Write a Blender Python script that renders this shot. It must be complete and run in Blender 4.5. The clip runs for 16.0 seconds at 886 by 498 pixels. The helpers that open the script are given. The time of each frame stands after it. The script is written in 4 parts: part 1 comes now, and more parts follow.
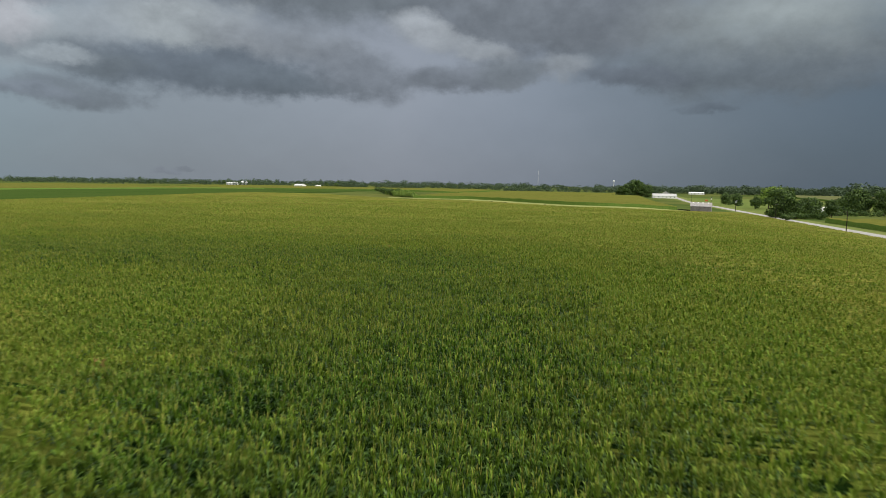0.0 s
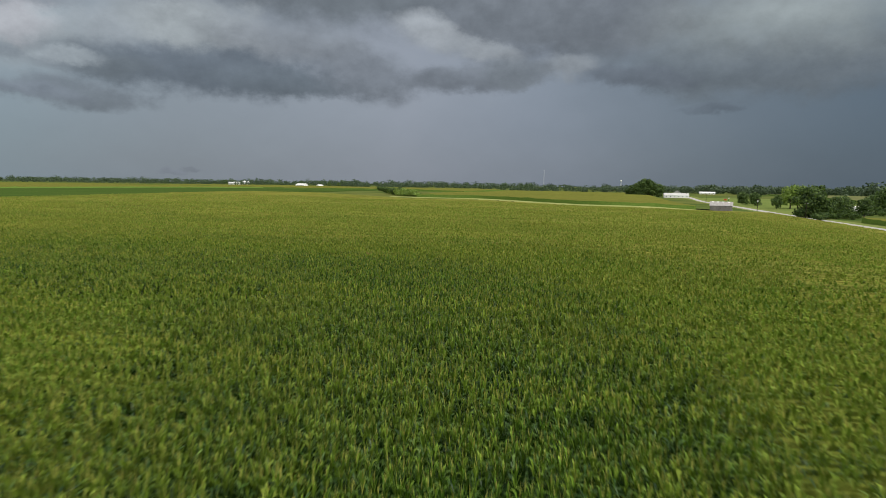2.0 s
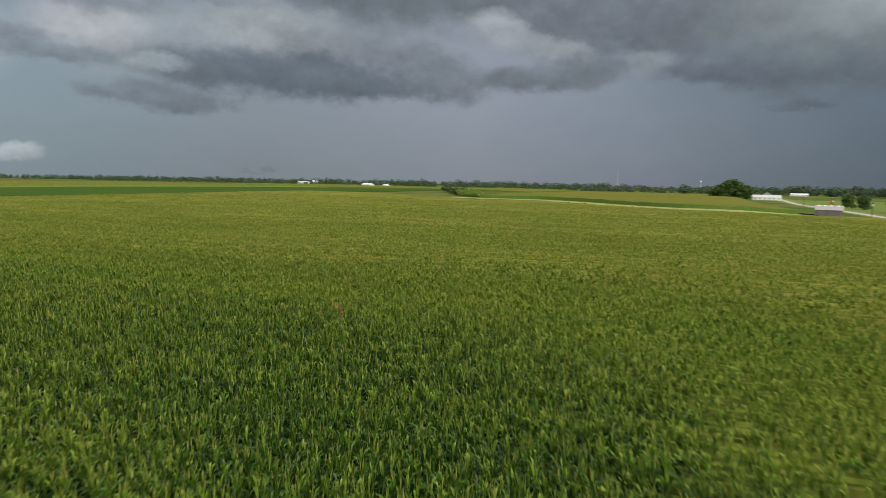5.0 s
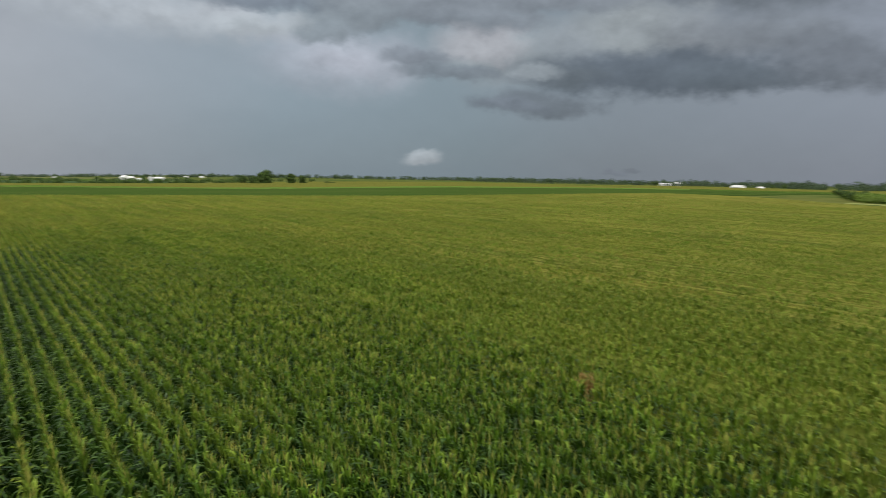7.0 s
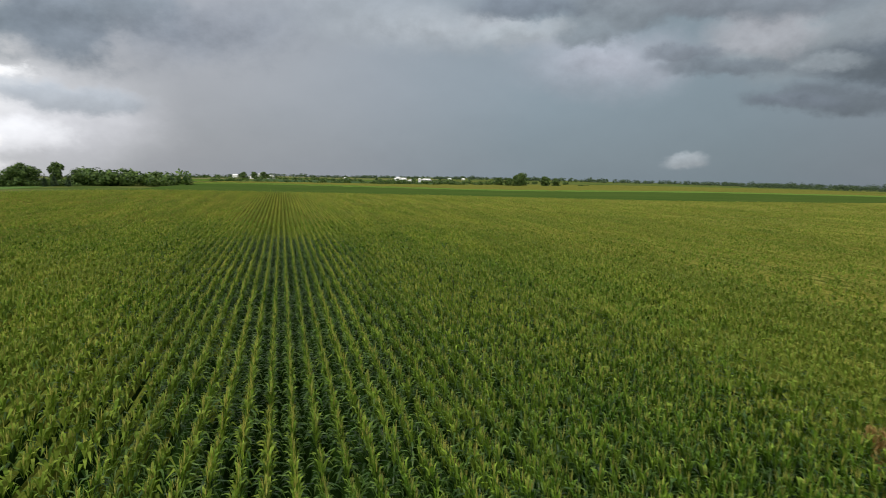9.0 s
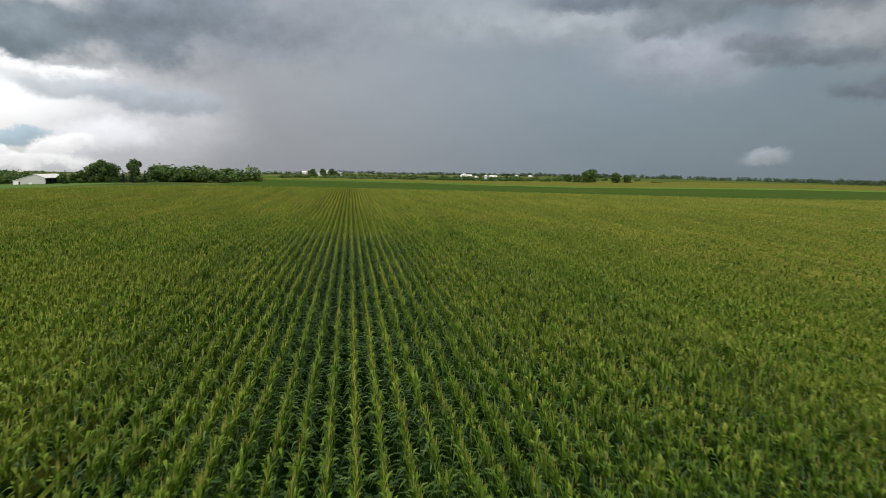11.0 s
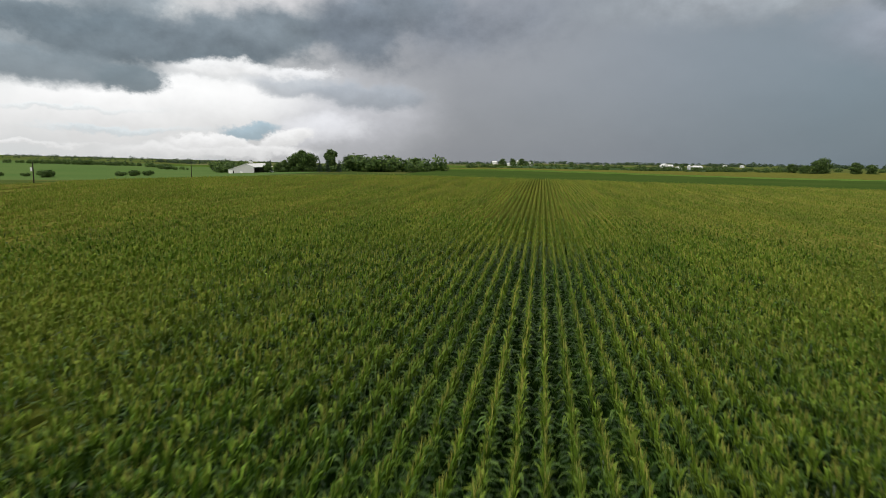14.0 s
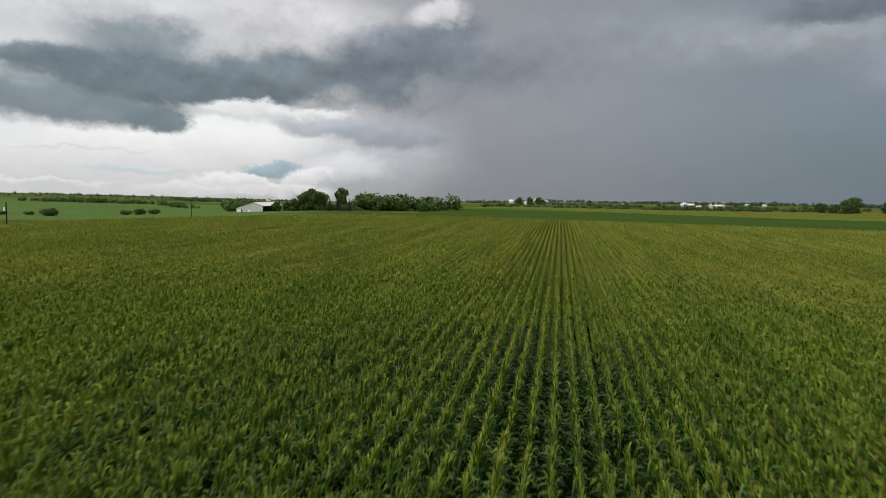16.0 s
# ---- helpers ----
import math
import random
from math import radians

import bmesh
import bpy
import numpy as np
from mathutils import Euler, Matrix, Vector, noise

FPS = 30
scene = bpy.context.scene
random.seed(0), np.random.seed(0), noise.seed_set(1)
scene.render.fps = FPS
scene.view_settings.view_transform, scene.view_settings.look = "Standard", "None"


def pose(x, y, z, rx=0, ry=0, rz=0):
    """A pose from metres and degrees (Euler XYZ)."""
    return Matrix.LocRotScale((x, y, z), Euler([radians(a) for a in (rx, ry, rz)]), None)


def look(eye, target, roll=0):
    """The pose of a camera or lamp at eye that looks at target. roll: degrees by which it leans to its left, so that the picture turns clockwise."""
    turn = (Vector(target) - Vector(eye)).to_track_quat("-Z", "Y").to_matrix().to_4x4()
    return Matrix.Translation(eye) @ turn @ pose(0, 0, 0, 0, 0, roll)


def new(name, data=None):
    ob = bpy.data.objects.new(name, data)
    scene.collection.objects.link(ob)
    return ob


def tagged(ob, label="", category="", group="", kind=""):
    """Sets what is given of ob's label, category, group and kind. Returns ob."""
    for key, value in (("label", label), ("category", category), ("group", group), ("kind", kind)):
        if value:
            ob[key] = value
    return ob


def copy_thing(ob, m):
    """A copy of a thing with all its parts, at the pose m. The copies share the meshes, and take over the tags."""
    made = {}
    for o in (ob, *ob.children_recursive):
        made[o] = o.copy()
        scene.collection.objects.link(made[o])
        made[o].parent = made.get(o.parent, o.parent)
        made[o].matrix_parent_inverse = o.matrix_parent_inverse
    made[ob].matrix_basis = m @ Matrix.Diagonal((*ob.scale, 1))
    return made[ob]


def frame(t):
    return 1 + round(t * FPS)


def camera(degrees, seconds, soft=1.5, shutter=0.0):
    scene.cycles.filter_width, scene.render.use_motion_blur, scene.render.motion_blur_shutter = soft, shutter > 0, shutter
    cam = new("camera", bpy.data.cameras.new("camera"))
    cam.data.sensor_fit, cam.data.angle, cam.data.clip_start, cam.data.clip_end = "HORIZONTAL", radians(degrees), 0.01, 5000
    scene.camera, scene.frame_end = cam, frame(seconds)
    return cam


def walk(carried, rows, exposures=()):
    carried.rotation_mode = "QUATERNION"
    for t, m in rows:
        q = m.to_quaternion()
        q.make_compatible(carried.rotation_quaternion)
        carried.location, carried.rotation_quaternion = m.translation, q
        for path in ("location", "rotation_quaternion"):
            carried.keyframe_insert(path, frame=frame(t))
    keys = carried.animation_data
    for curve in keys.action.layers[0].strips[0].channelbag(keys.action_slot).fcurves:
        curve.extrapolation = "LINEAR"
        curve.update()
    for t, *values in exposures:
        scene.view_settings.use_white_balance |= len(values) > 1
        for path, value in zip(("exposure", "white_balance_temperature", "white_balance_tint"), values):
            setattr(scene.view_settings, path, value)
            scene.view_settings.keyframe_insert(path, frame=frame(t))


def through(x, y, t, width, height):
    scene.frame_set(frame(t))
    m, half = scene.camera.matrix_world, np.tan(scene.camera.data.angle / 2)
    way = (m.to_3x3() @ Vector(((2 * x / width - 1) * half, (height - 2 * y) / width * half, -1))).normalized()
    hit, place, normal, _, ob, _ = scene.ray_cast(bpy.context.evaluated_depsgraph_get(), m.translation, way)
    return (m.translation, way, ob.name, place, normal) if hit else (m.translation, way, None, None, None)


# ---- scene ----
cam = camera(70.62, 16.0, soft=0.85, shutter=0.5)
PATH = [
    (0.0, pose(0.00, 0.00, 12.43, 83.99, -0.93, 13.85)),
    (0.5, pose(-1.25, 6.16, 11.76, 83.99, -0.94, 13.98)),
    (1.0, pose(-2.51, 12.23, 11.25, 84.00, -0.91, 14.11)),
    (1.5, pose(-3.83, 18.34, 10.89, 84.01, -0.90, 14.20)),
    (2.0, pose(-5.17, 24.39, 10.81, 84.02, -0.92, 14.30)),
    (2.5, pose(-6.48, 30.33, 10.77, 84.02, -0.92, 14.36)),
    (3.0, pose(-7.79, 36.24, 10.73, 84.02, -0.93, 14.40)),
    (5.5, pose(-11.09, 60.61, 10.81, 83.82, -1.14, 26.33)),
    (6.0, pose(-12.29, 65.24, 10.95, 83.69, -1.16, 34.38)),
    (6.5, pose(-13.30, 68.47, 11.01, 83.61, -1.19, 43.31)),
    (7.0, pose(-13.87, 70.44, 11.08, 83.41, -1.13, 52.76)),
    (7.5, pose(-14.14, 71.12, 11.08, 83.34, -1.35, 59.97)),
    (8.0, pose(-14.26, 71.42, 11.08, 83.21, -1.40, 66.20)),
    (8.5, pose(-14.31, 71.55, 11.01, 83.12, -1.53, 71.81)),
    (11.0, pose(-23.77, 74.24, 10.35, 82.72, -1.55, 81.65)),
    (11.5, pose(-27.23, 75.06, 10.22, 81.98, -1.47, 84.20)),
    (12.0, pose(-31.10, 75.86, 10.02, 81.38, -1.48, 88.05)),
    (12.5, pose(-35.22, 76.57, 9.82, 81.33, -1.39, 92.01)),
    (13.0, pose(-39.61, 77.08, 9.69, 81.27, -1.37, 95.55)),
    (13.5, pose(-44.20, 77.53, 9.63, 81.25, -1.38, 98.28)),
    (14.0, pose(-48.79, 77.83, 9.63, 81.41, -1.36, 98.99)),
    (14.5, pose(-53.19, 77.99, 9.69, 82.32, -1.39, 99.46)),
    (15.0, pose(-57.51, 78.12, 9.76, 83.32, -1.40, 99.80)),
    (15.5, pose(-61.71, 78.15, 9.82, 84.08, -1.43, 100.18)),
    (16.0, pose(-65.77, 78.16, 9.89, 84.84, -1.43, 100.62)),
]
walk(cam, PATH, exposures=[(0.0, 0.33), (3.0, 0.33), (6.0, 0.22), (8.5, 0.17), (11.0, 0.07), (14.0, -0.10), (16.0, -0.24)])

# ---- sky, sun ----


def lin(r, g, b):
    """Linear colour from display values 0 to 255."""
    return tuple((v / 255 / 12.92) if v < 10.3 else ((v / 255 + 0.055) / 1.055) ** 2.4 for v in (r, g, b)) + (1.0,)


world = bpy.data.worlds.new("storm_sky")
scene.world = world
world.use_nodes = True
wt = world.node_tree
wt.nodes.clear()


def wnode(kind):
    return wt.nodes.new(kind)


def wset(socket, value):
    if hasattr(value, "is_output"):
        wt.links.new(value, socket)
    else:
        socket.default_value = value


def wmath(op, a, b=0.0, c=0.0):
    n = wnode("ShaderNodeMath")
    n.operation = op
    wset(n.inputs[0], a), wset(n.inputs[1], b), wset(n.inputs[2], c)
    return n.outputs[0]


def wvec(op, a, b=(0, 0, 0)):
    n = wnode("ShaderNodeVectorMath")
    n.operation = op
    wset(n.inputs[0], a), wset(n.inputs[1], b)
    return n.outputs["Value"] if op == "LENGTH" else n.outputs[0]


def wmix(f, a, b):
    n = wnode("ShaderNodeMix")
    n.data_type = "RGBA"
    wset(n.inputs[0], f), wset(n.inputs[6], a), wset(n.inputs[7], b)
    return n.outputs[2]


def wnoise(vector, scale, detail, rough=0.55, distortion=0.0):
    n = wnode("ShaderNodeTexNoise")
    wset(n.inputs["Vector"], vector)
    n.inputs["Scale"].default_value, n.inputs["Detail"].default_value = scale, detail
    n.inputs["Roughness"].default_value, n.inputs["Distortion"].default_value = rough, distortion
    return n


def wsmooth(value, lo, hi):
    n = wnode("ShaderNodeMapRange")
    n.interpolation_type = "SMOOTHSTEP"
    wset(n.inputs[0], value)
    n.inputs[1].default_value, n.inputs[2].default_value = lo, hi
    return n.outputs[0]


way = wnode("ShaderNodeTexCoord").outputs["Generated"]
split = wnode("ShaderNodeSeparateXYZ")
wset(split.inputs[0], way)
wx, wy, wz = split.outputs
azimuth = wmath("MULTIPLY", wmath("ARCTAN2", wmath("MULTIPLY", wx, -1.0), wy), 57.29578)
elevation = wmath("MULTIPLY", wmath("ARCSINE", wz), 57.29578)
flat = wvec("MULTIPLY", way, (1.0, 1.0, 1.45))
billow = wnoise(flat, 8.5, 8.0, 0.62)
broad = wnoise(flat, 2.6, 4.0, 0.5)
fine = wnoise(flat, 26.0, 6.0, 0.62)
# bearing and height, bent by the billows so that no bank keeps a smooth rim
bent = wvec("ADD", wvec("MULTIPLY", wvec("SUBTRACT", billow.outputs["Color"], (0.5, 0.5, 0.5)), (4.6, 2.6, 0.0)),
            wvec("MULTIPLY", wvec("SUBTRACT", fine.outputs["Color"], (0.5, 0.5, 0.5)), (2.0, 1.4, 0.0)))
spot = wnode("ShaderNodeCombineXYZ")
wset(spot.inputs[0], azimuth), wset(spot.inputs[1], elevation)
spot = wvec("ADD", spot.outputs[0], bent)
grain = wmath("SUBTRACT", billow.outputs["Fac"], 0.5)

# rain-grey air along the horizon, by bearing
ramp = wnode("ShaderNodeValToRGB")
wset(ramp.inputs[0], wmath("MULTIPLY_ADD", wmath("ADD", azimuth, wmath("MULTIPLY", wmath("SUBTRACT", broad.outputs["Fac"], 0.5), 14.0)), 1 / 360, 0.5))
RAIN = [(-180, (255, 255, 252)), (-90, (214, 220, 224)), (-24, (76, 90, 103)), (-6, (101, 112, 123)), (4, (119, 128, 140)), (20, (131, 138, 149)),
        (37, (123, 132, 141)), (52, (123, 137, 146)), (66, (131, 145, 155)), (82, (146, 154, 163)), (100, (160, 163, 169)), (112, (196, 197, 199)),
        (122, (226, 228, 228)), (140, (232, 235, 236)), (180, (255, 255, 252))]
while len(ramp.color_ramp.elements) < len(RAIN):
    ramp.color_ramp.elements.new(0.5)
for stop, (bearing, tone) in zip(ramp.color_ramp.elements, RAIN):
    stop.position, stop.color = bearing / 360 + 0.5, lin(*tone)
sky = ramp.outputs[0]
cover = 0.0
# light from above on the billows: how the cloud thickens upward
under = wnoise(wvec("ADD", flat, (0.0, 0.0, 0.03)), 8.5, 8.0, 0.62)
relief = wmath("SUBTRACT", billow.outputs["Fac"], under.outputs["Fac"])


def bank(bearing, height, half_width, half_height, tone, amount=1.0, edge=0.9, ragged=1.6, slope=0.0):
    """One bank of cloud, or a gap in it: an oval in bearing and height with a torn rim, paler on top than below. slope: how far it rises per degree of bearing."""
    global sky, cover
    off = wnode("ShaderNodeSeparateXYZ")
    wset(off.inputs[0], wvec("SUBTRACT", spot, (bearing, height, 0)))
    up = wmath("MULTIPLY", wmath("MULTIPLY_ADD", off.outputs[0], -slope, off.outputs[1]), 1 / half_height)
    r = wmath("SQRT", wmath("MULTIPLY_ADD", up, up, wmath("POWER", wmath("ABSOLUTE", wmath("MULTIPLY", off.outputs[0], 1 / half_width)), 2.0)))
    inside = wmath("SUBTRACT", wmath("MULTIPLY_ADD", grain, ragged, 1.0), r)
    mask = wmath("MULTIPLY", wsmooth(inside, -0.45 * edge, 0.55 * edge), amount)
    cover = wmath("MAXIMUM", cover, mask)
    top = wsmooth(up, -1.0, 1.2)
    sky = wmix(mask, sky, wmix(top, lin(*[v * 0.94 for v in tone]), lin(*[v * 1.07 for v in tone])))


# the dark shelf overhead and its torn lower edge
bank(23.2, 16.5, 15.6, 3.48, (98, 105, 111), 0.95, 1.00, 1.2, -0.02)
bank(3.4, 14.3, 12.9, 3.81, (100, 106, 113), 0.95, 0.70, 1.0, 0.00)
bank(-12.1, 9.9, 13.4, 2.50, (92, 100, 107), 0.95, 0.80, 1.1, 0.02)
bank(-15.0, 13.5, 9.6, 2.66, (139, 147, 148), 0.80, 1.60, 1.0, 0.00)
bank(-2.1, 9.3, 4.2, 1.11, (88, 95, 104), 0.85, 0.70, 1.3, 0.05)
# bright billows with dark bellies
bank(47.5, 10.6, 5.2, 2.45, (137, 145, 150), 0.90, 1.10, 1.3, 0.00)
bank(41.5, 11.5, 3.5, 1.87, (133, 140, 146), 0.85, 1.10, 1.3, 0.00)
bank(35.3, 12.4, 5.6, 2.51, (142, 149, 153), 0.95, 0.90, 1.4, 0.10)
bank(30.4, 11.5, 4.2, 1.80, (126, 132, 139), 0.80, 1.20, 1.3, 0.20)
bank(25.2, 11.4, 5.3, 1.66, (115, 121, 128), 0.80, 1.20, 1.2, 0.15)
bank(44.7, 8.9, 3.0, 0.66, (124, 132, 139), 0.70, 1.00, 1.3, 0.00)
bank(34.9, 8.9, 11.6, 1.89, (86, 94, 103), 0.97, 0.80, 1.2, 0.03)
bank(41.6, 8.9, 3.6, 1.02, (96, 104, 111), 0.85, 0.80, 1.3, 0.00)
bank(28.1, 8.4, 6.6, 1.22, (86, 94, 102), 0.85, 0.70, 1.3, 0.05)
bank(44.8, 6.7, 5.2, 1.10, (98, 105, 113), 0.75, 0.80, 1.4, 0.03)
bank(20.7, 9.3, 4.7, 2.01, (102, 108, 116), 0.80, 1.00, 1.5, 0.00)
bank(15.8, 13.3, 2.8, 1.57, (149, 155, 161), 0.85, 0.90, 1.3, 0.20)
bank(10.7, 11.5, 3.3, 0.94, (135, 141, 147), 0.80, 0.90, 1.4, 0.15)
bank(13.2, 9.5, 4.8, 1.30, (102, 108, 116), 0.85, 0.80, 1.8, 0.00)
bank(7.9, 9.8, 3.0, 1.05, (106, 113, 120), 0.80, 0.80, 1.8, 0.00)
bank(3.0, 10.2, 2.4, 0.94, (128, 134, 140), 0.75, 1.10, 1.3, 0.00)
bank(36.4, 0.8, 0.8, 0.2, (108, 115, 126), 0.40, 0.90, 1.5, 0.00)
bank(-8.1, 6.6, 2.0, 0.41, (83, 91, 101), 0.55, 1.00, 1.5, 0.00)
# the broken northern end of the shelf
bank(76.7, 12.5, 9.1, 1.43, (172, 178, 184), 0.80, 1.70, 1.0, 0.00)
bank(69.3, 12.4, 4.1, 1.15, (172, 177, 184), 0.75, 1.30, 1.3, 0.10)
bank(61.7, 9.9, 5.9, 2.16, (172, 176, 187), 0.85, 1.80, 1.0, 0.00)
bank(50.3, 14.9, 15.5, 0.81, (124, 131, 139), 0.90, 0.80, 1.2, 0.00)
bank(60.2, 13.9, 4.9, 1.44, (124, 132, 139), 0.90, 0.80, 1.3, 0.00)
bank(63.4, 12.2, 3.1, 1.27, (125, 134, 141), 0.90, 0.80, 1.4, 0.00)
bank(51.2, 13.5, 6.5, 1.09, (120, 127, 135), 0.90, 0.70, 1.3, 0.05)
bank(49.7, 11.4, 4.0, 1.31, (160, 162, 168), 0.80, 1.10, 1.4, 0.00)
bank(55.4, 10.5, 3.0, 0.76, (120, 127, 136), 0.85, 0.80, 1.5, 0.00)
bank(52.6, 9.1, 4.0, 0.72, (110, 118, 126), 0.85, 0.80, 1.5, 0.05)
bank(44.6, 9.3, 2.7, 0.57, (143, 151, 157), 0.70, 1.00, 1.4, 0.00)
bank(46.8, 6.6, 3.3, 0.63, (108, 116, 126), 0.85, 0.80, 1.5, 0.05)
bank(54.8, 1.6, 1.5, 0.71, (166, 174, 181), 0.85, 0.90, 1.0, -0.10)
bank(37.9, 0.5, 1.1, 0.25, (115, 122, 134), 0.50, 0.90, 1.4, 0.00)
# the western sky: white openings under a dark bank
bank(124.1, 3.0, 15.3, 3.15, (255, 255, 255), 0.96, 0.90, 1.0, -0.06)
bank(107.0, 2.7, 5.6, 3.02, (210, 211, 218), 0.75, 1.70, 1.0, 0.00)
bank(130.0, 13.3, 8.4, 2.02, (225, 226, 230), 0.90, 1.50, 1.2, 0.00)
bank(114.0, 14.1, 8.0, 2.46, (231, 230, 233), 0.92, 1.30, 1.2, 0.00)
bank(83.1, 13.8, 7.8, 1.86, (158, 166, 174), 0.60, 1.90, 1.0, 0.00)
bank(126.1, 10.9, 5.3, 1.93, (135, 147, 155), 0.90, 1.00, 1.5, 0.00)
bank(132.3, 9.3, 7.0, 0.90, (128, 141, 149), 0.95, 0.80, 1.3, 0.00)
bank(124.5, 8.2, 11.0, 2.14, (117, 130, 139), 0.97, 0.75, 1.3, 0.00)
bank(131.7, 6.0, 7.5, 1.45, (134, 146, 154), 0.95, 0.80, 1.3, 0.05)
bank(125.1, 5.5, 2.7, 1.09, (127, 140, 148), 0.95, 0.55, 1.2, 0.05)
bank(115.4, 9.9, 8.5, 1.86, (127, 139, 148), 0.95, 0.80, 1.3, -0.08)
bank(106.1, 10.6, 4.5, 3.14, (125, 135, 146), 0.95, 0.80, 1.3, 0.10)
bank(101.4, 12.7, 4.3, 2.91, (123, 133, 143), 0.92, 0.90, 1.4, 0.00)
bank(96.0, 10.9, 6.5, 2.38, (139, 146, 157), 0.80, 1.60, 1.2, -0.20)
bank(133.5, 7.5, 2.9, 0.33, (157, 165, 170), 0.40, 0.90, 1.5, 0.00)
bank(101.7, 15.6, 2.4, 1.08, (237, 236, 239), 0.85, 1.00, 1.7, -0.20)
bank(118.3, 6.7, 4.4, 0.66, (255, 255, 255), 0.85, 0.80, 1.3, -0.05)
bank(112.1, 6.6, 2.9, 0.58, (247, 248, 250), 0.80, 0.80, 1.3, 0.00)
bank(112.1, 5.6, 3.9, 0.78, (190, 196, 203), 0.85, 0.90, 1.3, 0.03)
bank(106.1, 5.1, 4.8, 1.00, (171, 178, 187), 0.90, 0.80, 1.3, 0.02)
bank(129.5, 2.8, 5.9, 0.27, (241, 247, 249), 0.70, 1.00, 1.4, 0.00)
bank(126.2, 1.3, 5.4, 0.28, (229, 240, 245), 0.70, 1.00, 1.4, 0.00)
bank(110.0, 1.8, 3.7, 1.31, (244, 245, 250), 0.80, 1.00, 1.3, -0.10)
bank(115.9, 1.6, 2.5, 0.59, (172, 195, 208), 0.90, 0.60, 1.3, -0.12)
bank(118.3, -0.1, 7.9, 0.59, (255, 255, 255), 0.85, 0.70, 1.2, 0.00)
bank(119.7, 0.5, 2.8, 0.53, (255, 255, 255), 0.90, 0.50, 1.6, 0.00)
bank(112.5, 1.2, 2.6, 0.65, (255, 255, 255), 0.90, 0.50, 1.6, -0.25)
bank(132.9, 0.1, 4.4, 0.26, (255, 255, 255), 0.70, 0.90, 1.3, 0.00)
bank(69.1, 14.1, 4.8, 1.11, (116, 125, 136), 0.90, 0.80, 1.3, 0.00)
bank(69.4, 12.3, 4.1, 0.73, (166, 174, 180), 0.80, 1.00, 1.5, -0.05)
# soft unevenness over all of it
uneven = wnode("ShaderNodeMix")
uneven.data_type, uneven.blend_type = "RGBA", "MULTIPLY"
lower = wmath("MULTIPLY_ADD", wsmooth(elevation, 0.0, 9.0), 0.2, 0.85)
calm = wmath("MULTIPLY", wsmooth(azimuth, 98.0, 112.0), wmath("SUBTRACT", 1.0, wsmooth(elevation, 4.5, 8.0)))
lower = wmath("MULTIPLY_ADD", calm, 0.08, lower)
tone = wmath("ADD", lower, wmath("MULTIPLY", wmath("MULTIPLY", wmath("MULTIPLY_ADD", cover, 0.9, 0.1), wmath("MULTIPLY_ADD", calm, -0.75, 1.0)), wmath("ADD", wmath("MULTIPLY", grain, 0.35), wmath("MULTIPLY", relief, -1.3))))
mono = wnode("ShaderNodeCombineColor")
for k in range(3):
    wset(mono.inputs[k], tone)
uneven.inputs[0].default_value = 1.0
wset(uneven.inputs[6], sky), wset(uneven.inputs[7], mono.outputs[0])
air = wnode("ShaderNodeTexSky")
air.sky_type, air.sun_disc = "NISHITA", False
air.sun_elevation, air.sun_rotation = radians(45), radians(110)
clear = wnode("ShaderNodeBackground")
wset(clear.inputs[0], air.outputs[0])
clear.inputs[1].default_value = 0.05
cloud = wnode("ShaderNodeBackground")
wset(cloud.inputs[0], uneven.outputs[2])
cloud.inputs[1].default_value = 1.0
# high overhead and behind the shelf the cloud is thin and bright
bright = wnode("ShaderNodeBackground")
bright.inputs[0].default_value, bright.inputs[1].default_value = (1.0, 0.985, 0.95, 1), 1.1
high = wnode("ShaderNodeMixShader")
wset(high.inputs[0], wsmooth(elevation, 20.0, 42.0)), wset(high.inputs[1], cloud.outputs[0]), wset(high.inputs[2], bright.outputs[0])
both = wnode("ShaderNodeMixShader")
both.inputs[0].default_value = 0.06
wset(both.inputs[1], high.outputs[0]), wset(both.inputs[2], clear.outputs[0])
wset(wnode("ShaderNodeOutputWorld").inputs[0], both.outputs[0])

sun = new("sun", bpy.data.lights.new("sun", "SUN"))
sun.data.energy, sun.data.angle, sun.data.color = 2.0, radians(14), (1.0, 0.96, 0.89)
sun.matrix_world = look((0, 0, 300), Vector((0, 0, 300)) + Vector((-0.66, 0.24, -0.71)))

# ---- materials ----


def material(name, rough=0.8):
    m = bpy.data.materials.new(name)
    m.use_nodes = True
    b = m.node_tree.nodes["Principled BSDF"]
    b.inputs["Roughness"].default_value = rough
    b.inputs["Specular IOR Level"].default_value = 0.3
    return m, m.node_tree, b


def tnoise(nt, scale, detail=4.0, rough=0.55, stretch=(1, 1, 1)):
    co = nt.nodes.new("ShaderNodeTexCoord")
    mp = nt.nodes.new("ShaderNodeMapping")
    mp.inputs["Scale"].default_value = stretch
    n = nt.nodes.new("ShaderNodeTexNoise")
    n.inputs["Scale"].default_value, n.inputs["Detail"].default_value, n.inputs["Roughness"].default_value = scale, detail, rough
    nt.links.new(co.outputs["Object"], mp.inputs[0])
    nt.links.new(mp.outputs[0], n.inputs["Vector"])
    return n.outputs["Fac"]


def tramp(nt, fac, *stops):
    r = nt.nodes.new("ShaderNodeValToRGB")
    while len(r.color_ramp.elements) < len(stops):
        r.color_ramp.elements.new(0.5)
    for e, (at, colour) in zip(r.color_ramp.elements, stops):
        e.position, e.color = at, (*colour, 1)
    nt.links.new(fac, r.inputs[0])
    return r.outputs[0]


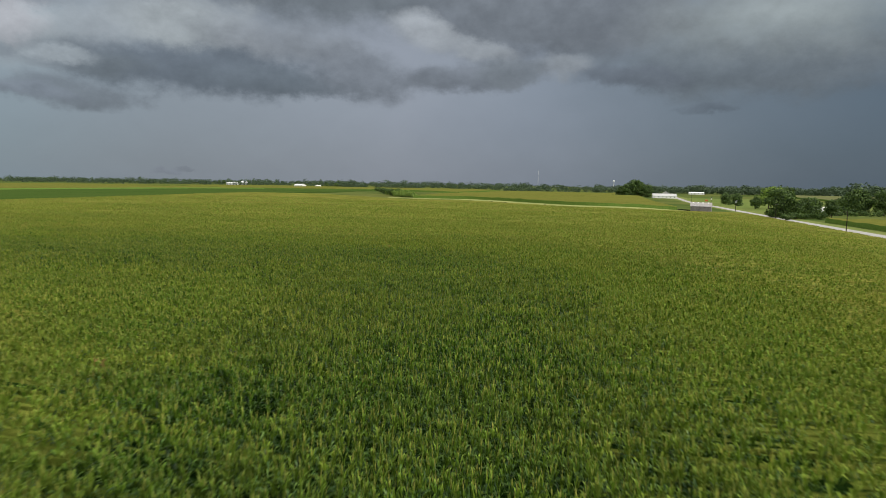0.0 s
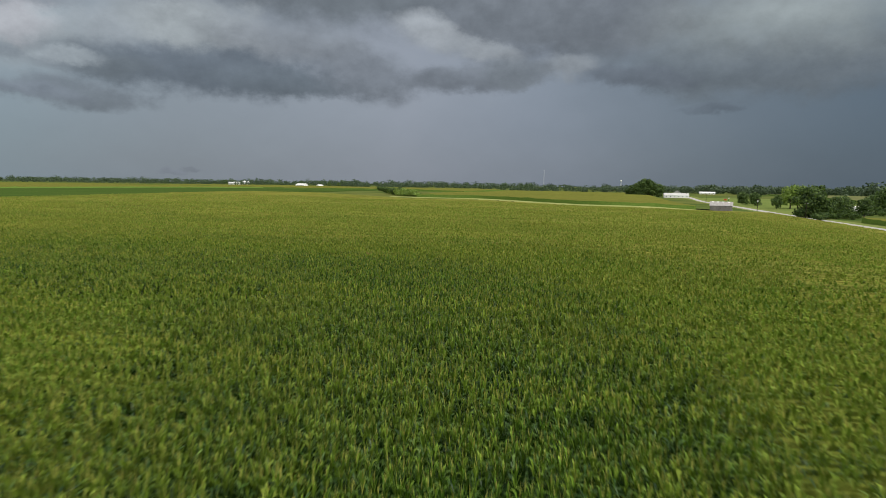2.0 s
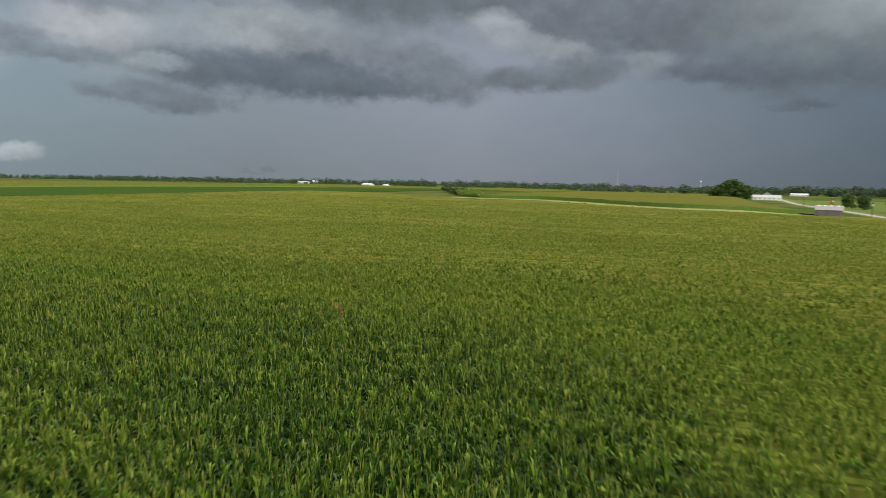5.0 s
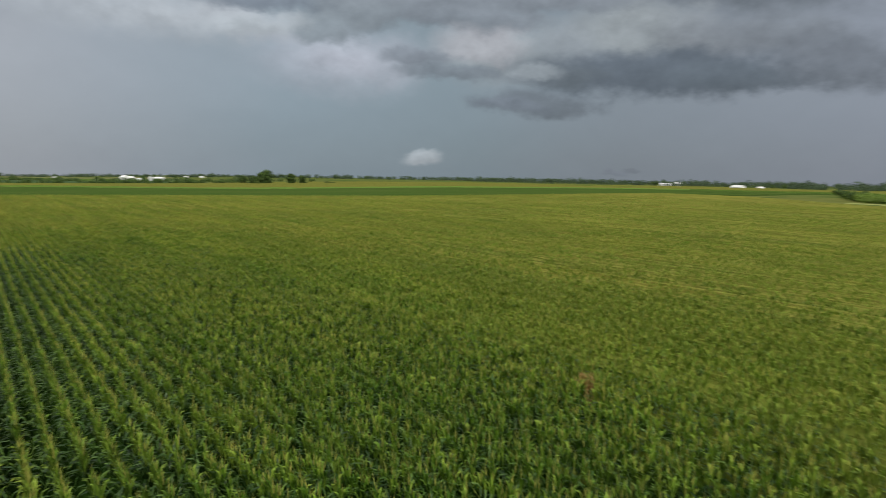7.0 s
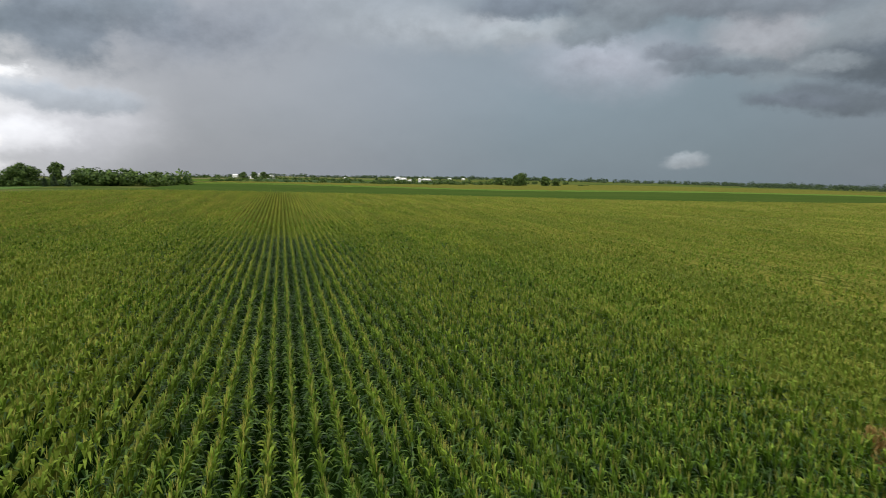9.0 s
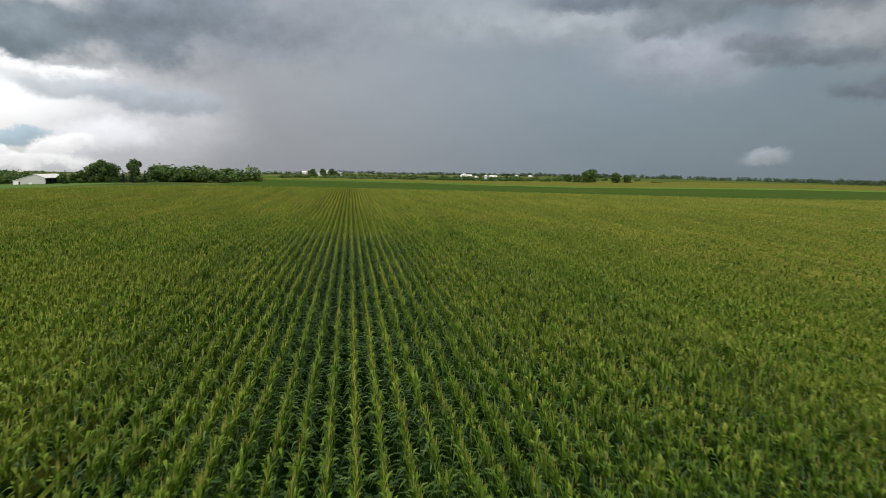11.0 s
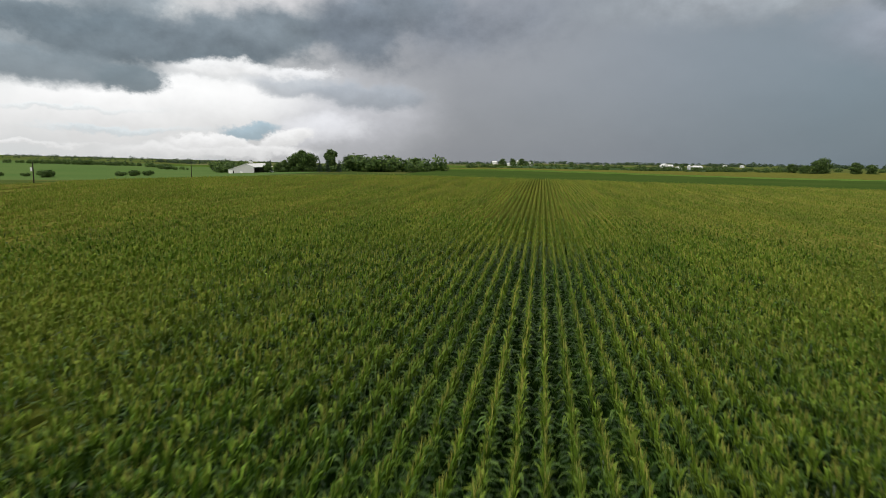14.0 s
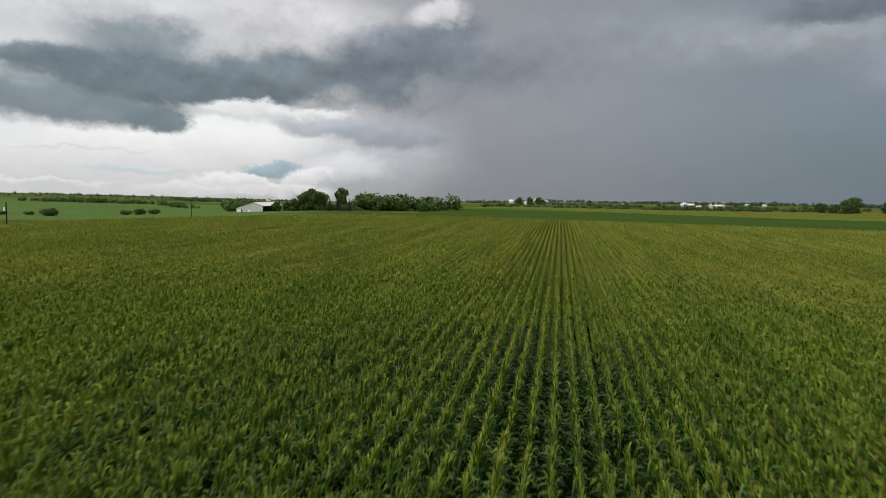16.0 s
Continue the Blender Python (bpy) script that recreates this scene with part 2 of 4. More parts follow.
def tmix(nt, fac, a, b, blend="MIX"):
    n = nt.nodes.new("ShaderNodeMix")
    n.data_type, n.blend_type = "RGBA", blend
    for socket, value in ((n.inputs[0], fac), (n.inputs[6], a), (n.inputs[7], b)):
        if hasattr(value, "is_output"):
            nt.links.new(value, socket)
        else:
            socket.default_value = value if isinstance(value, float) else (*value, 1)
    return n.outputs[2]


def tbump(nt, b, fac, strength, distance):
    n = nt.nodes.new("ShaderNodeBump")
    n.inputs["Strength"].default_value, n.inputs["Distance"].default_value = strength, distance
    nt.links.new(fac, n.inputs["Height"])
    nt.links.new(n.outputs[0], b.inputs["Normal"])


def mottled(name, dark, light, scale, rough=0.85, wide=0.0, tint=None, bump=0.0, stretch=(1, 1, 1), spread=(0.3, 0.7), rows=False):
    """A surface of two tones in grain, with a wider unevenness and relief."""
    m, nt, b = material(name, rough)
    if rough >= 0.85:
        b.inputs["Specular IOR Level"].default_value = 0.0
    fac = tnoise(nt, scale, 5, 0.6, stretch)
    colour = tramp(nt, fac, (spread[0], dark), (spread[1], light))
    if wide:
        w = tnoise(nt, wide, 3, 0.5)
        colour = tmix(nt, tramp(nt, w, (0.35, (0, 0, 0)), (0.7, (1, 1, 1))), colour, tmix(nt, 0.6, colour, tint or light))
    if rows:
        colour = tmix(nt, 1.0, colour, tramp(nt, tnoise(nt, 1.0, 3, 0.6, (0.025, 0.32, 0.0)), (0.34, (0.74, 0.80, 0.82)), (0.64, (1.13, 1.07, 1.0))), "MULTIPLY")
    nt.links.new(colour, b.inputs["Base Color"])
    if bump:
        tbump(nt, b, fac, 0.7, bump)
    return m


def leafy(name, shades, scale=0.05, through=0.3, rough=0.55, drift=None, patchy=0.0, gloss=0.2, rows=False):
    """Leaves: each its own shade, some light passing through, and a slow drift of colour over the ground."""
    m, nt, b = material(name, rough)
    b.inputs["Specular IOR Level"].default_value = gloss
    island = nt.nodes.new("ShaderNodeNewGeometry").outputs["Random Per Island"]
    colour = tramp(nt, island, *[(k / max(1, len(shades) - 1), c) for k, c in enumerate(shades)])
    if rows:
        colour = tmix(nt, 1.0, colour, tramp(nt, tnoise(nt, 1.0, 3, 0.6, (0.025, 0.32, 0.0)), (0.34, (0.74, 0.80, 0.82)), (0.64, (1.13, 1.07, 1.0))), "MULTIPLY")
    if patchy:
        colour = tmix(nt, 1.0, colour, tramp(nt, tnoise(nt, patchy, 2), (0.36, (0.40, 0.47, 0.42)), (0.62, (1.25, 1.2, 1.1))), "MULTIPLY")
    if drift:
        colour = tmix(nt, tramp(nt, tnoise(nt, scale, 3), (0.4, (0, 0, 0)), (0.65, (1, 1, 1))), colour, tmix(nt, 0.45, colour, drift))
    nt.links.new(colour, b.inputs["Base Color"])
    thin = nt.nodes.new("ShaderNodeBsdfTranslucent")
    nt.links.new(tmix(nt, 1.0, colour, (1.0, 1.05, 0.5), "MULTIPLY"), thin.inputs[0])
    mix = nt.nodes.new("ShaderNodeMixShader")
    mix.inputs[0].default_value = through
    nt.links.new(b.outputs[0], mix.inputs[1]), nt.links.new(thin.outputs[0], mix.inputs[2])
    nt.links.new(mix.outputs[0], nt.nodes["Material Output"].inputs[0])
    return m


# Hanging leaves: older dark green, darkened further for the shade of the gaps
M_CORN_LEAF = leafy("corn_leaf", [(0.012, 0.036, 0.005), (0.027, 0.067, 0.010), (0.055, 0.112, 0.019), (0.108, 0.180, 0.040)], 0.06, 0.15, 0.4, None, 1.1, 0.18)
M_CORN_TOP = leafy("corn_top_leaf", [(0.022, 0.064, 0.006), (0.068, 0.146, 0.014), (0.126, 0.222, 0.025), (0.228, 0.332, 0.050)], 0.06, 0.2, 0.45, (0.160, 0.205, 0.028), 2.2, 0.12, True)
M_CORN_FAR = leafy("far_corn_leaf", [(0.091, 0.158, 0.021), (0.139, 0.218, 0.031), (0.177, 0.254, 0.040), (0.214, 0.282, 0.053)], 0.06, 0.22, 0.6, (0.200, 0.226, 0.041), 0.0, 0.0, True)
M_TASSEL = leafy("corn_tassel", [(0.19, 0.19, 0.048), (0.248, 0.255, 0.060), (0.296, 0.315, 0.077), (0.375, 0.37, 0.105)], 0.05, 0.25, 0.7, None, 0.0, 0.0, True)
M_CANOPY = mottled("corn_canopy", (0.120, 0.142, 0.025), (0.200, 0.200, 0.045), 3.2, 0.88, 0.035, (0.190, 0.180, 0.041), 0.2, (0.6, 1, 1), rows=True)
M_CORN_EDGE = mottled("corn_edge_leaves", (0.062, 0.115, 0.020), (0.130, 0.195, 0.040), 2.0, 0.9, 0, None, 0.2, (1, 1, 0.4))
# Furrow leaves: greener than the tasselled crest, darkened for shade between rows
M_FURROW = mottled("shaded_furrow_leaves", (0.078, 0.112, 0.016), (0.152, 0.170, 0.030), 2.4, 0.9, 0, None, 0.2, (0.6, 1, 1))
# Stands for lower leaves; the deep shade between rows is in its colour
M_UNDER = mottled("shaded_lower_corn_leaves", (0.006, 0.017, 0.003), (0.022, 0.048, 0.008), 2.6, 0.95, 0, None, 0.2, (0.6, 1, 1))
# Soil taken almost to black: the shade under the corn is in its colour
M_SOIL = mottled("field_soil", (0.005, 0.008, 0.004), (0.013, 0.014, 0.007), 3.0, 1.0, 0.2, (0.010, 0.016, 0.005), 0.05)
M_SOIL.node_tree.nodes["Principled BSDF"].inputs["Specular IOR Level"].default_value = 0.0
M_SOY = mottled("soybean_leaves", (0.027, 0.058, 0.011), (0.058, 0.096, 0.021), 1.1, 0.9, 0.02, (0.064, 0.090, 0.022), 0.35, (0.5, 1, 1))
M_LAND = mottled("far_land", (0.055, 0.08, 0.02), (0.115, 0.12, 0.035), 0.012, 0.9, 0.003, (0.06, 0.11, 0.03), 0.0, (1, 1, 1), (0.42, 0.56))
M_FARCORN = mottled("far_corn", (0.070, 0.088, 0.016), (0.166, 0.155, 0.037), 0.6, 0.9, 0.012, (0.13, 0.136, 0.029), 0.5, (0.3, 1, 1))
# Crops of the far fields, greyed and paled: haze mixed into their colour
M_HAZY_CORN = mottled("far_hazy_corn", (0.085, 0.098, 0.040), (0.150, 0.150, 0.062), 0.3, 0.9, 0.012, (0.12, 0.13, 0.055), 0.0, (0.3, 1, 1))
M_HAZY_SOY = mottled("far_hazy_soybeans", (0.035, 0.066, 0.026), (0.056, 0.094, 0.038), 0.3, 0.9, 0.012, (0.06, 0.09, 0.04), 0.0, (0.3, 1, 1))
M_PASTURE = mottled("pasture_grass", (0.066, 0.122, 0.034), (0.092, 0.152, 0.044), 0.5, 0.9, 0.012, (0.110, 0.155, 0.05), 0.1)
M_GRASS = mottled("rough_grass", (0.08, 0.12, 0.025), (0.17, 0.20, 0.06), 0.7, 0.9, 0.05, (0.2, 0.21, 0.08), 0.1)
M_LAWN = mottled("mown_lawn", (0.085, 0.125, 0.03), (0.14, 0.18, 0.05), 0.5, 0.9, 0.04, (0.16, 0.18, 0.06), 0.05)
M_STRAW = mottled("pale_grass_strip", (0.17, 0.19, 0.06), (0.33, 0.32, 0.13), 0.6, 0.9, 0.05, (0.2, 0.24, 0.08), 0.1)
M_ROAD = mottled("worn_concrete_road", (0.30, 0.29, 0.27), (0.40, 0.39, 0.37), 0.8, 0.85, 0.06, (0.34, 0.33, 0.32), 0.01)
M_TREE = leafy("tree_leaves", [(0.022, 0.046, 0.012), (0.045, 0.084, 0.020), (0.075, 0.126, 0.030), (0.125, 0.185, 0.046)], 0.2, 0.25)
M_TREE_LIGHT = leafy("pale_tree_leaves", [(0.11, 0.18, 0.036), (0.18, 0.265, 0.052), (0.26, 0.345, 0.078)], 0.2, 0.3)
M_SPRUCE = leafy("spruce_needles", [(0.014, 0.03, 0.014), (0.024, 0.045, 0.022), (0.035, 0.058, 0.03)], 0.2, 0.1)
# Far foliage turned blue-grey: the haze of distance is in the leaf colour
M_WOODS = leafy("hazy_woods_leaves", [(0.036, 0.060, 0.034), (0.054, 0.086, 0.045), (0.080, 0.120, 0.058)], 0.02, 0.2)
M_BARK = mottled("bark", (0.04, 0.032, 0.025), (0.10, 0.085, 0.065), 6, 0.95, 0, None, 0.03, (1, 1, 0.2))
M_WHITE = mottled("white_paint", (0.70, 0.70, 0.68), (0.80, 0.80, 0.78), 1.2, 0.6, 0.2, (0.72, 0.71, 0.68))
M_METAL_ROOF = mottled("pale_metal_roof", (0.62, 0.62, 0.61), (0.74, 0.74, 0.73), 0.8, 0.5, 0.15, (0.66, 0.65, 0.63))
M_SIDING = mottled("grey_steel_siding", (0.42, 0.42, 0.41), (0.5, 0.5, 0.49), 0.9, 0.6, 0.2, (0.45, 0.44, 0.42))
M_OLD_WOOD = mottled("weathered_boards", (0.15, 0.138, 0.125), (0.27, 0.255, 0.235), 2.5, 0.9, 0.4, (0.32, 0.29, 0.25), 0.02, (1, 1, 0.15))
M_OLD_ROOF = mottled("rusted_tin_roof", (0.24, 0.235, 0.23), (0.38, 0.37, 0.36), 0.9, 0.7, 0.3, (0.30, 0.25, 0.22))
# The shade inside a doorway, given as a colour
M_DARK = mottled("doorway_shade_tone", (0.012, 0.012, 0.012), (0.03, 0.028, 0.026), 2.0, 0.9)
M_POLE = mottled("creosoted_wood", (0.022, 0.018, 0.014), (0.055, 0.045, 0.035), 4.0, 0.9, 0, None, 0.01, (1, 1, 0.1))
M_GREY_ROOF = mottled("grey_shingles", (0.11, 0.11, 0.115), (0.2, 0.2, 0.205), 3.0, 0.9)
M_GALV = mottled("galvanised_steel", (0.45, 0.46, 0.47), (0.6, 0.61, 0.62), 1.0, 0.4)
M_RED = mottled("orange_red_sign_paint", (0.42, 0.08, 0.03), (0.5, 0.11, 0.04), 2.0, 0.6)
M_BROWN = leafy("dead_corn_leaf", [(0.22, 0.13, 0.045), (0.28, 0.185, 0.062), (0.15, 0.135, 0.035)], 0.5, 0.2)
M_GLASS, _nt, _b = material("dark_window_glass", 0.08)
_b.inputs["Base Color"].default_value = (0.03, 0.035, 0.04, 1)
M_CARBODY = mottled("silver_car_paint", (0.42, 0.44, 0.46), (0.5, 0.52, 0.54), 2.0, 0.3)
M_TYRE = mottled("tyre_rubber", (0.015, 0.015, 0.015), (0.03, 0.03, 0.03), 6.0, 0.9)

# ---- land ----


def step01(v):
    v = np.clip(v, 0.0, 1.0)
    return v * v * (3 - 2 * v)


def strip_y(x):
    """The curving northern edge of the field, along a grassed bank."""
    x = np.asarray(x, float)
    return 500 - 64 * step01((x + 110) / 110) + 16 * step01(x / 60)


def gz(x, y):
    """Height of the land."""
    x, y = np.asarray(x, float), np.asarray(y, float)
    ys = strip_y(x)
    zs = -0.5 - 1.5 * step01((x + 110) / 110) - 1.2 * step01(x / 60)
    z = (zs - 1.8) * step01((y - 230) / (ys - 240)) + 1.8 * step01((y - ys + 9) / 9)
    z = z * (1 - step01((y - 620) / 500)) - 1.5 * step01((y - 620) / 500)
    z = z * step01((x + 230) / 90)
    east = step01((x - 20) / 78) * step01((520 - np.abs(y - 420)) / 200)
    z = z * (1 - east) - 5.2 * east
    z = z - 2.0 * step01((-x - 150) / 300) * step01((70 - y) / 150)
    z = z - 3.0 * step01((-x - 200) / 260) * step01((480 - y) / 250)
    z = z - 1.6 * step01((20 - y) / 70) * step01((-x - 60) / 120) * step01((x + 420) / 120)
    z = z - 5.0 * step01((-x - 150) / 200) * step01((-60 - y) / 150)
    z = z - 4.0 * step01((-x - 760) / 420) * (1 - 0.5 * step01((y - 200) / 800))
    z = z - 9.0 * step01((-x - 500) / 1500) * step01((100 - y) / 700)
    z = z - 30.0 * step01((-x - 1250) / 3200) * (1 - 0.6 * step01((y - 300) / 1200))
    z = z - 25.0 * step01((-x - 1000) / 3000) * step01((100 - y) / 900)
    return z + 0.2 + 0.35 * np.sin(x * 0.021 + 1.3) * np.sin(y * 0.017 + 0.4)


def mesh_np(name, verts, faces, mats, index=None, smooth=False):
    """A mesh from arrays: faces are rows of three or four corners."""
    me = bpy.data.meshes.new(name)
    k = faces.shape[1]
    me.vertices.add(len(verts))
    me.vertices.foreach_set("co", np.asarray(verts, np.float32).ravel())
    me.loops.add(faces.size)
    me.loops.foreach_set("vertex_index", faces.astype(np.int32).ravel())
    me.polygons.add(len(faces))
    me.polygons.foreach_set("loop_start", np.arange(0, faces.size, k, dtype=np.int32))
    for m in mats:
        me.materials.append(m)
    if index is not None:
        me.polygons.foreach_set("material_index", np.asarray(index, np.int32))
    me.polygons.foreach_set("use_smooth", np.full(len(faces), smooth))
    me.update(calc_edges=True)
    return me


def sheet(xs, ys, z):
    """Corners and quads of a grid over xs and ys."""
    gx, gy = np.meshgrid(xs, ys, indexing="ij")
    v = np.stack([gx, gy, z(gx, gy)], -1).reshape(-1, 3)
    i = np.arange(len(xs) * len(ys)).reshape(len(xs), len(ys))
    f = np.stack([i[:-1, :-1], i[1:, :-1], i[1:, 1:], i[:-1, 1:]], -1).reshape(-1, 4)
    return v, f


near = np.arange(-1500, 1501, 25.0)
far = np.array([200.0, 500, 900, 1400, 2000, 2600, 3100])
lines_x = np.concatenate([-1500 - far[::-1], near, 1500 + far])
v, f = sheet(lines_x, lines_x, gz)
tagged(new("ground", mesh_np("ground", v, f, [M_LAND], smooth=True)), "green and olive farmland reaching the horizon", "ground", kind="structure")

rng = np.random.default_rng(7)


def crop(name, x0, x1, y0, y1, high, step, mat, label, category, rough=0.1, bevel=0.35, slant=0.0, lean=0.0, bank=False):
    """A standing crop as a slab that follows the land, uneven on top, with its cut edge down to the soil."""
    xs = np.unique(np.concatenate([[x0, x0 + bevel], np.linspace(x0 + bevel, x1 - bevel, max(2, int((x1 - x0) / step))), [x1]]))
    ys = np.unique(np.concatenate([[y0, y0 + bevel], np.linspace(y0 + bevel, y1 - bevel, max(2, int((y1 - y0) / step))), [y1]]))

    def top(x, y):
        rim = (x > x0) & (x < x1) & (y > y0) & (y < y1)
        return gz(x, y) + np.where(rim, high + rough * rng.standard_normal(x.shape), -0.1)

    v, f = sheet(xs, ys, top)
    # the west and east edges may run askew: slant and lean are their shifts per metre of y
    share = (x1 - v[:, 0]) / (x1 - x0)
    flat_z = v[:, 2] - gz(v[:, 0], v[:, 1])
    v[:, 0] += (slant * share + lean * (1 - share)) * (v[:, 1] - y0)
    if bank:
        v[:, 1] += (strip_y(v[:, 0]) + 7 - y0) * (y1 - v[:, 1]) / (y1 - y0)
    v[:, 2] = gz(v[:, 0], v[:, 1]) + flat_z
    side = (np.ptp(flat_z[f], axis=1) > high * 0.6).astype(int)
    return tagged(new(name, mesh_np(name, v, f, [mat, M_CORN_EDGE if high > 1.5 else mat], side)), label, category, kind="stuff")


ROAD_X = 104.0
crop("soybean_field", -555, -283, -8, 640, 0.95, 6, M_SOY, "dark green soybean field between two fields of corn", "soybean field", 0.10, slant=0.13)
crop("corn_field", -592, -558, 2, 900, 1.9, 6, M_FARCORN, "tasselled olive-green corn field beyond the soybeans", "corn field", 0.16, slant=-0.40, lean=0.13)
crop("corn_field", -150, 54, 488, 1060, 2.4, 6, M_FARCORN, "olive-green corn field beyond a pale grass strip", "corn field", 0.16, bank=True)
crop("corn_field", 118, 240, 180, 372, 2.3, 6, M_FARCORN, "corn field on the far side of the road", "corn field", 0.16)
crop("pasture", -760, -300, -560, -75, 0.3, 14, M_PASTURE, "smooth green pasture falling into a valley", "pasture", 0.04)
crop("corn_field", 280, 900, 620, 1250, 2.2, 12, M_HAZY_CORN, "far corn field beyond the farmyard trees", "corn field", 0.14)
crop("corn_field", -700, -175, 800, 1150, 2.2, 10, M_FARCORN, "pale olive corn field before the northern woods", "corn field", 0.14)
crop("soybean_field", -560, -290, 655, 790, 0.9, 9, M_SOY, "green soybean field reaching the drainage bushes", "soybean field", 0.08)
crop("soybean_field", -1180, -1005, -420, -150, 0.9, 14, M_HAZY_SOY, "dark green soybean field across the valley", "soybean field", 0.08)
crop("soybean_field", -1050, -720, 40, 300, 0.9, 14, M_HAZY_SOY, "green soybean field before the far farmsteads", "soybean field", 0.08)
crop("corn_field", -1700, -1180, -500, -100, 2.2, 20, M_HAZY_CORN, "far olive corn field on the rising valley side", "corn field", 0.14)
crop("corn_field", -1010, -735, -110, 25, 2.2, 14, M_HAZY_CORN, "olive corn field before the far farmsteads", "corn field", 0.14)
crop("corn_field", -1500, -1260, 60, 420, 2.2, 20, M_HAZY_CORN, "haze-paled olive corn field behind the far farmsteads", "corn field", 0.14)
crop("corn_field", -1000, -690, -330, -165, 2.2, 14, M_HAZY_CORN, "olive corn field between the valley hedgerows", "corn field", 0.14)
v, f = sheet(np.linspace(116, 270, 20), np.linspace(470, 900, 30), lambda x, y: gz(x, y) + 0.10)
tagged(new("lawn", mesh_np("lawn", v, f, [M_LAWN])), "bright mown lawn beside the country road", "lawn", kind="stuff")
v, f = sheet(np.linspace(-170, 92, 80), np.linspace(-11, 8, 12), lambda x, y: y)
v[:, 1] += strip_y(v[:, 0])
v[:, 2] = gz(v[:, 0], v[:, 1]) + 0.12
tagged(new("grass_strip", mesh_np("grass_strip", v, f, [M_STRAW])), "pale mown grass strip along the edge of the corn", "grass", kind="stuff")
v, f = sheet(np.linspace(88, 116, 8), np.linspace(-400, 1500, 160), lambda x, y: gz(x, y) + 0.06)
tagged(new("verge", mesh_np("verge", v, f, [M_GRASS])), "rough green grass verge along the road", "grass", kind="stuff")
v, f = sheet(np.linspace(ROAD_X - 3.4, ROAD_X + 3.4, 5), np.linspace(-400, 2500, 240), lambda x, y: gz(x, y) + 0.25 - 0.008 * (x - ROAD_X) ** 2)
tagged(new("road", mesh_np("road", v, f, [M_ROAD], smooth=True)), "pale worn country road running straight north", "road", kind="structure")

# ---- the corn field under the flight ----
ROW, ROW_AT = 0.762, -0.236
FX0, FX1, FY0, FY1 = -280.0, 90.0, -44.0, 496.0
# Ground just ahead of the flight; plant detail and tone follow distance from it
FLIGHT_LINE = [(-4, 13), (-14, 55), (-26, 80), (-92, 74)]


def from_flight_line(p):
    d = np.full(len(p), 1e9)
    for a, b in zip(FLIGHT_LINE, FLIGHT_LINE[1:]):
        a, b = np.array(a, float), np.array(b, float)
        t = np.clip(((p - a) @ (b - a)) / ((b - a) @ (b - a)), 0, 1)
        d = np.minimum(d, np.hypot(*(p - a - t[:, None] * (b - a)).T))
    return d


def leaf(az, base, length, rise, droop, wide, fine):
    """One arching blade: corners and triangles."""
    c, s = math.cos(az), math.sin(az)

    def at(r, z, w):
        return (c * r - s * w, s * r + c * w, z)
    if fine:
        pts = [at(0.0, base, 0), at(length * 0.38, base + rise, -wide * 0.5), at(length * 0.38, base + rise, wide * 0.5),
               at(length * 0.72, base + rise * 0.92, -wide * 0.46), at(length * 0.72, base + rise * 0.92, wide * 0.46), at(length, base + rise - droop, 0)]
        return pts, [(0, 1, 2), (1, 3, 4), (1, 4, 2), (3, 5, 4)]
    pts = [at(0, base, 0), at(length * 0.5, base + rise, -wide * 0.5), at(length * 0.5, base + rise, wide * 0.5), at(length, base + rise - droop, 0)]
    return pts, [(0, 1, 2), (1, 3, 2)]


# leaves that hang between the rows, steep leaves of the crest, tassel spikes, and how broad they are, from near to far
PLANT = [(5, 9, 4, 1.0), (3, 6, 3, 1.95), (1, 3, 2, 2.3), (0, 4, 2, 2.2)]


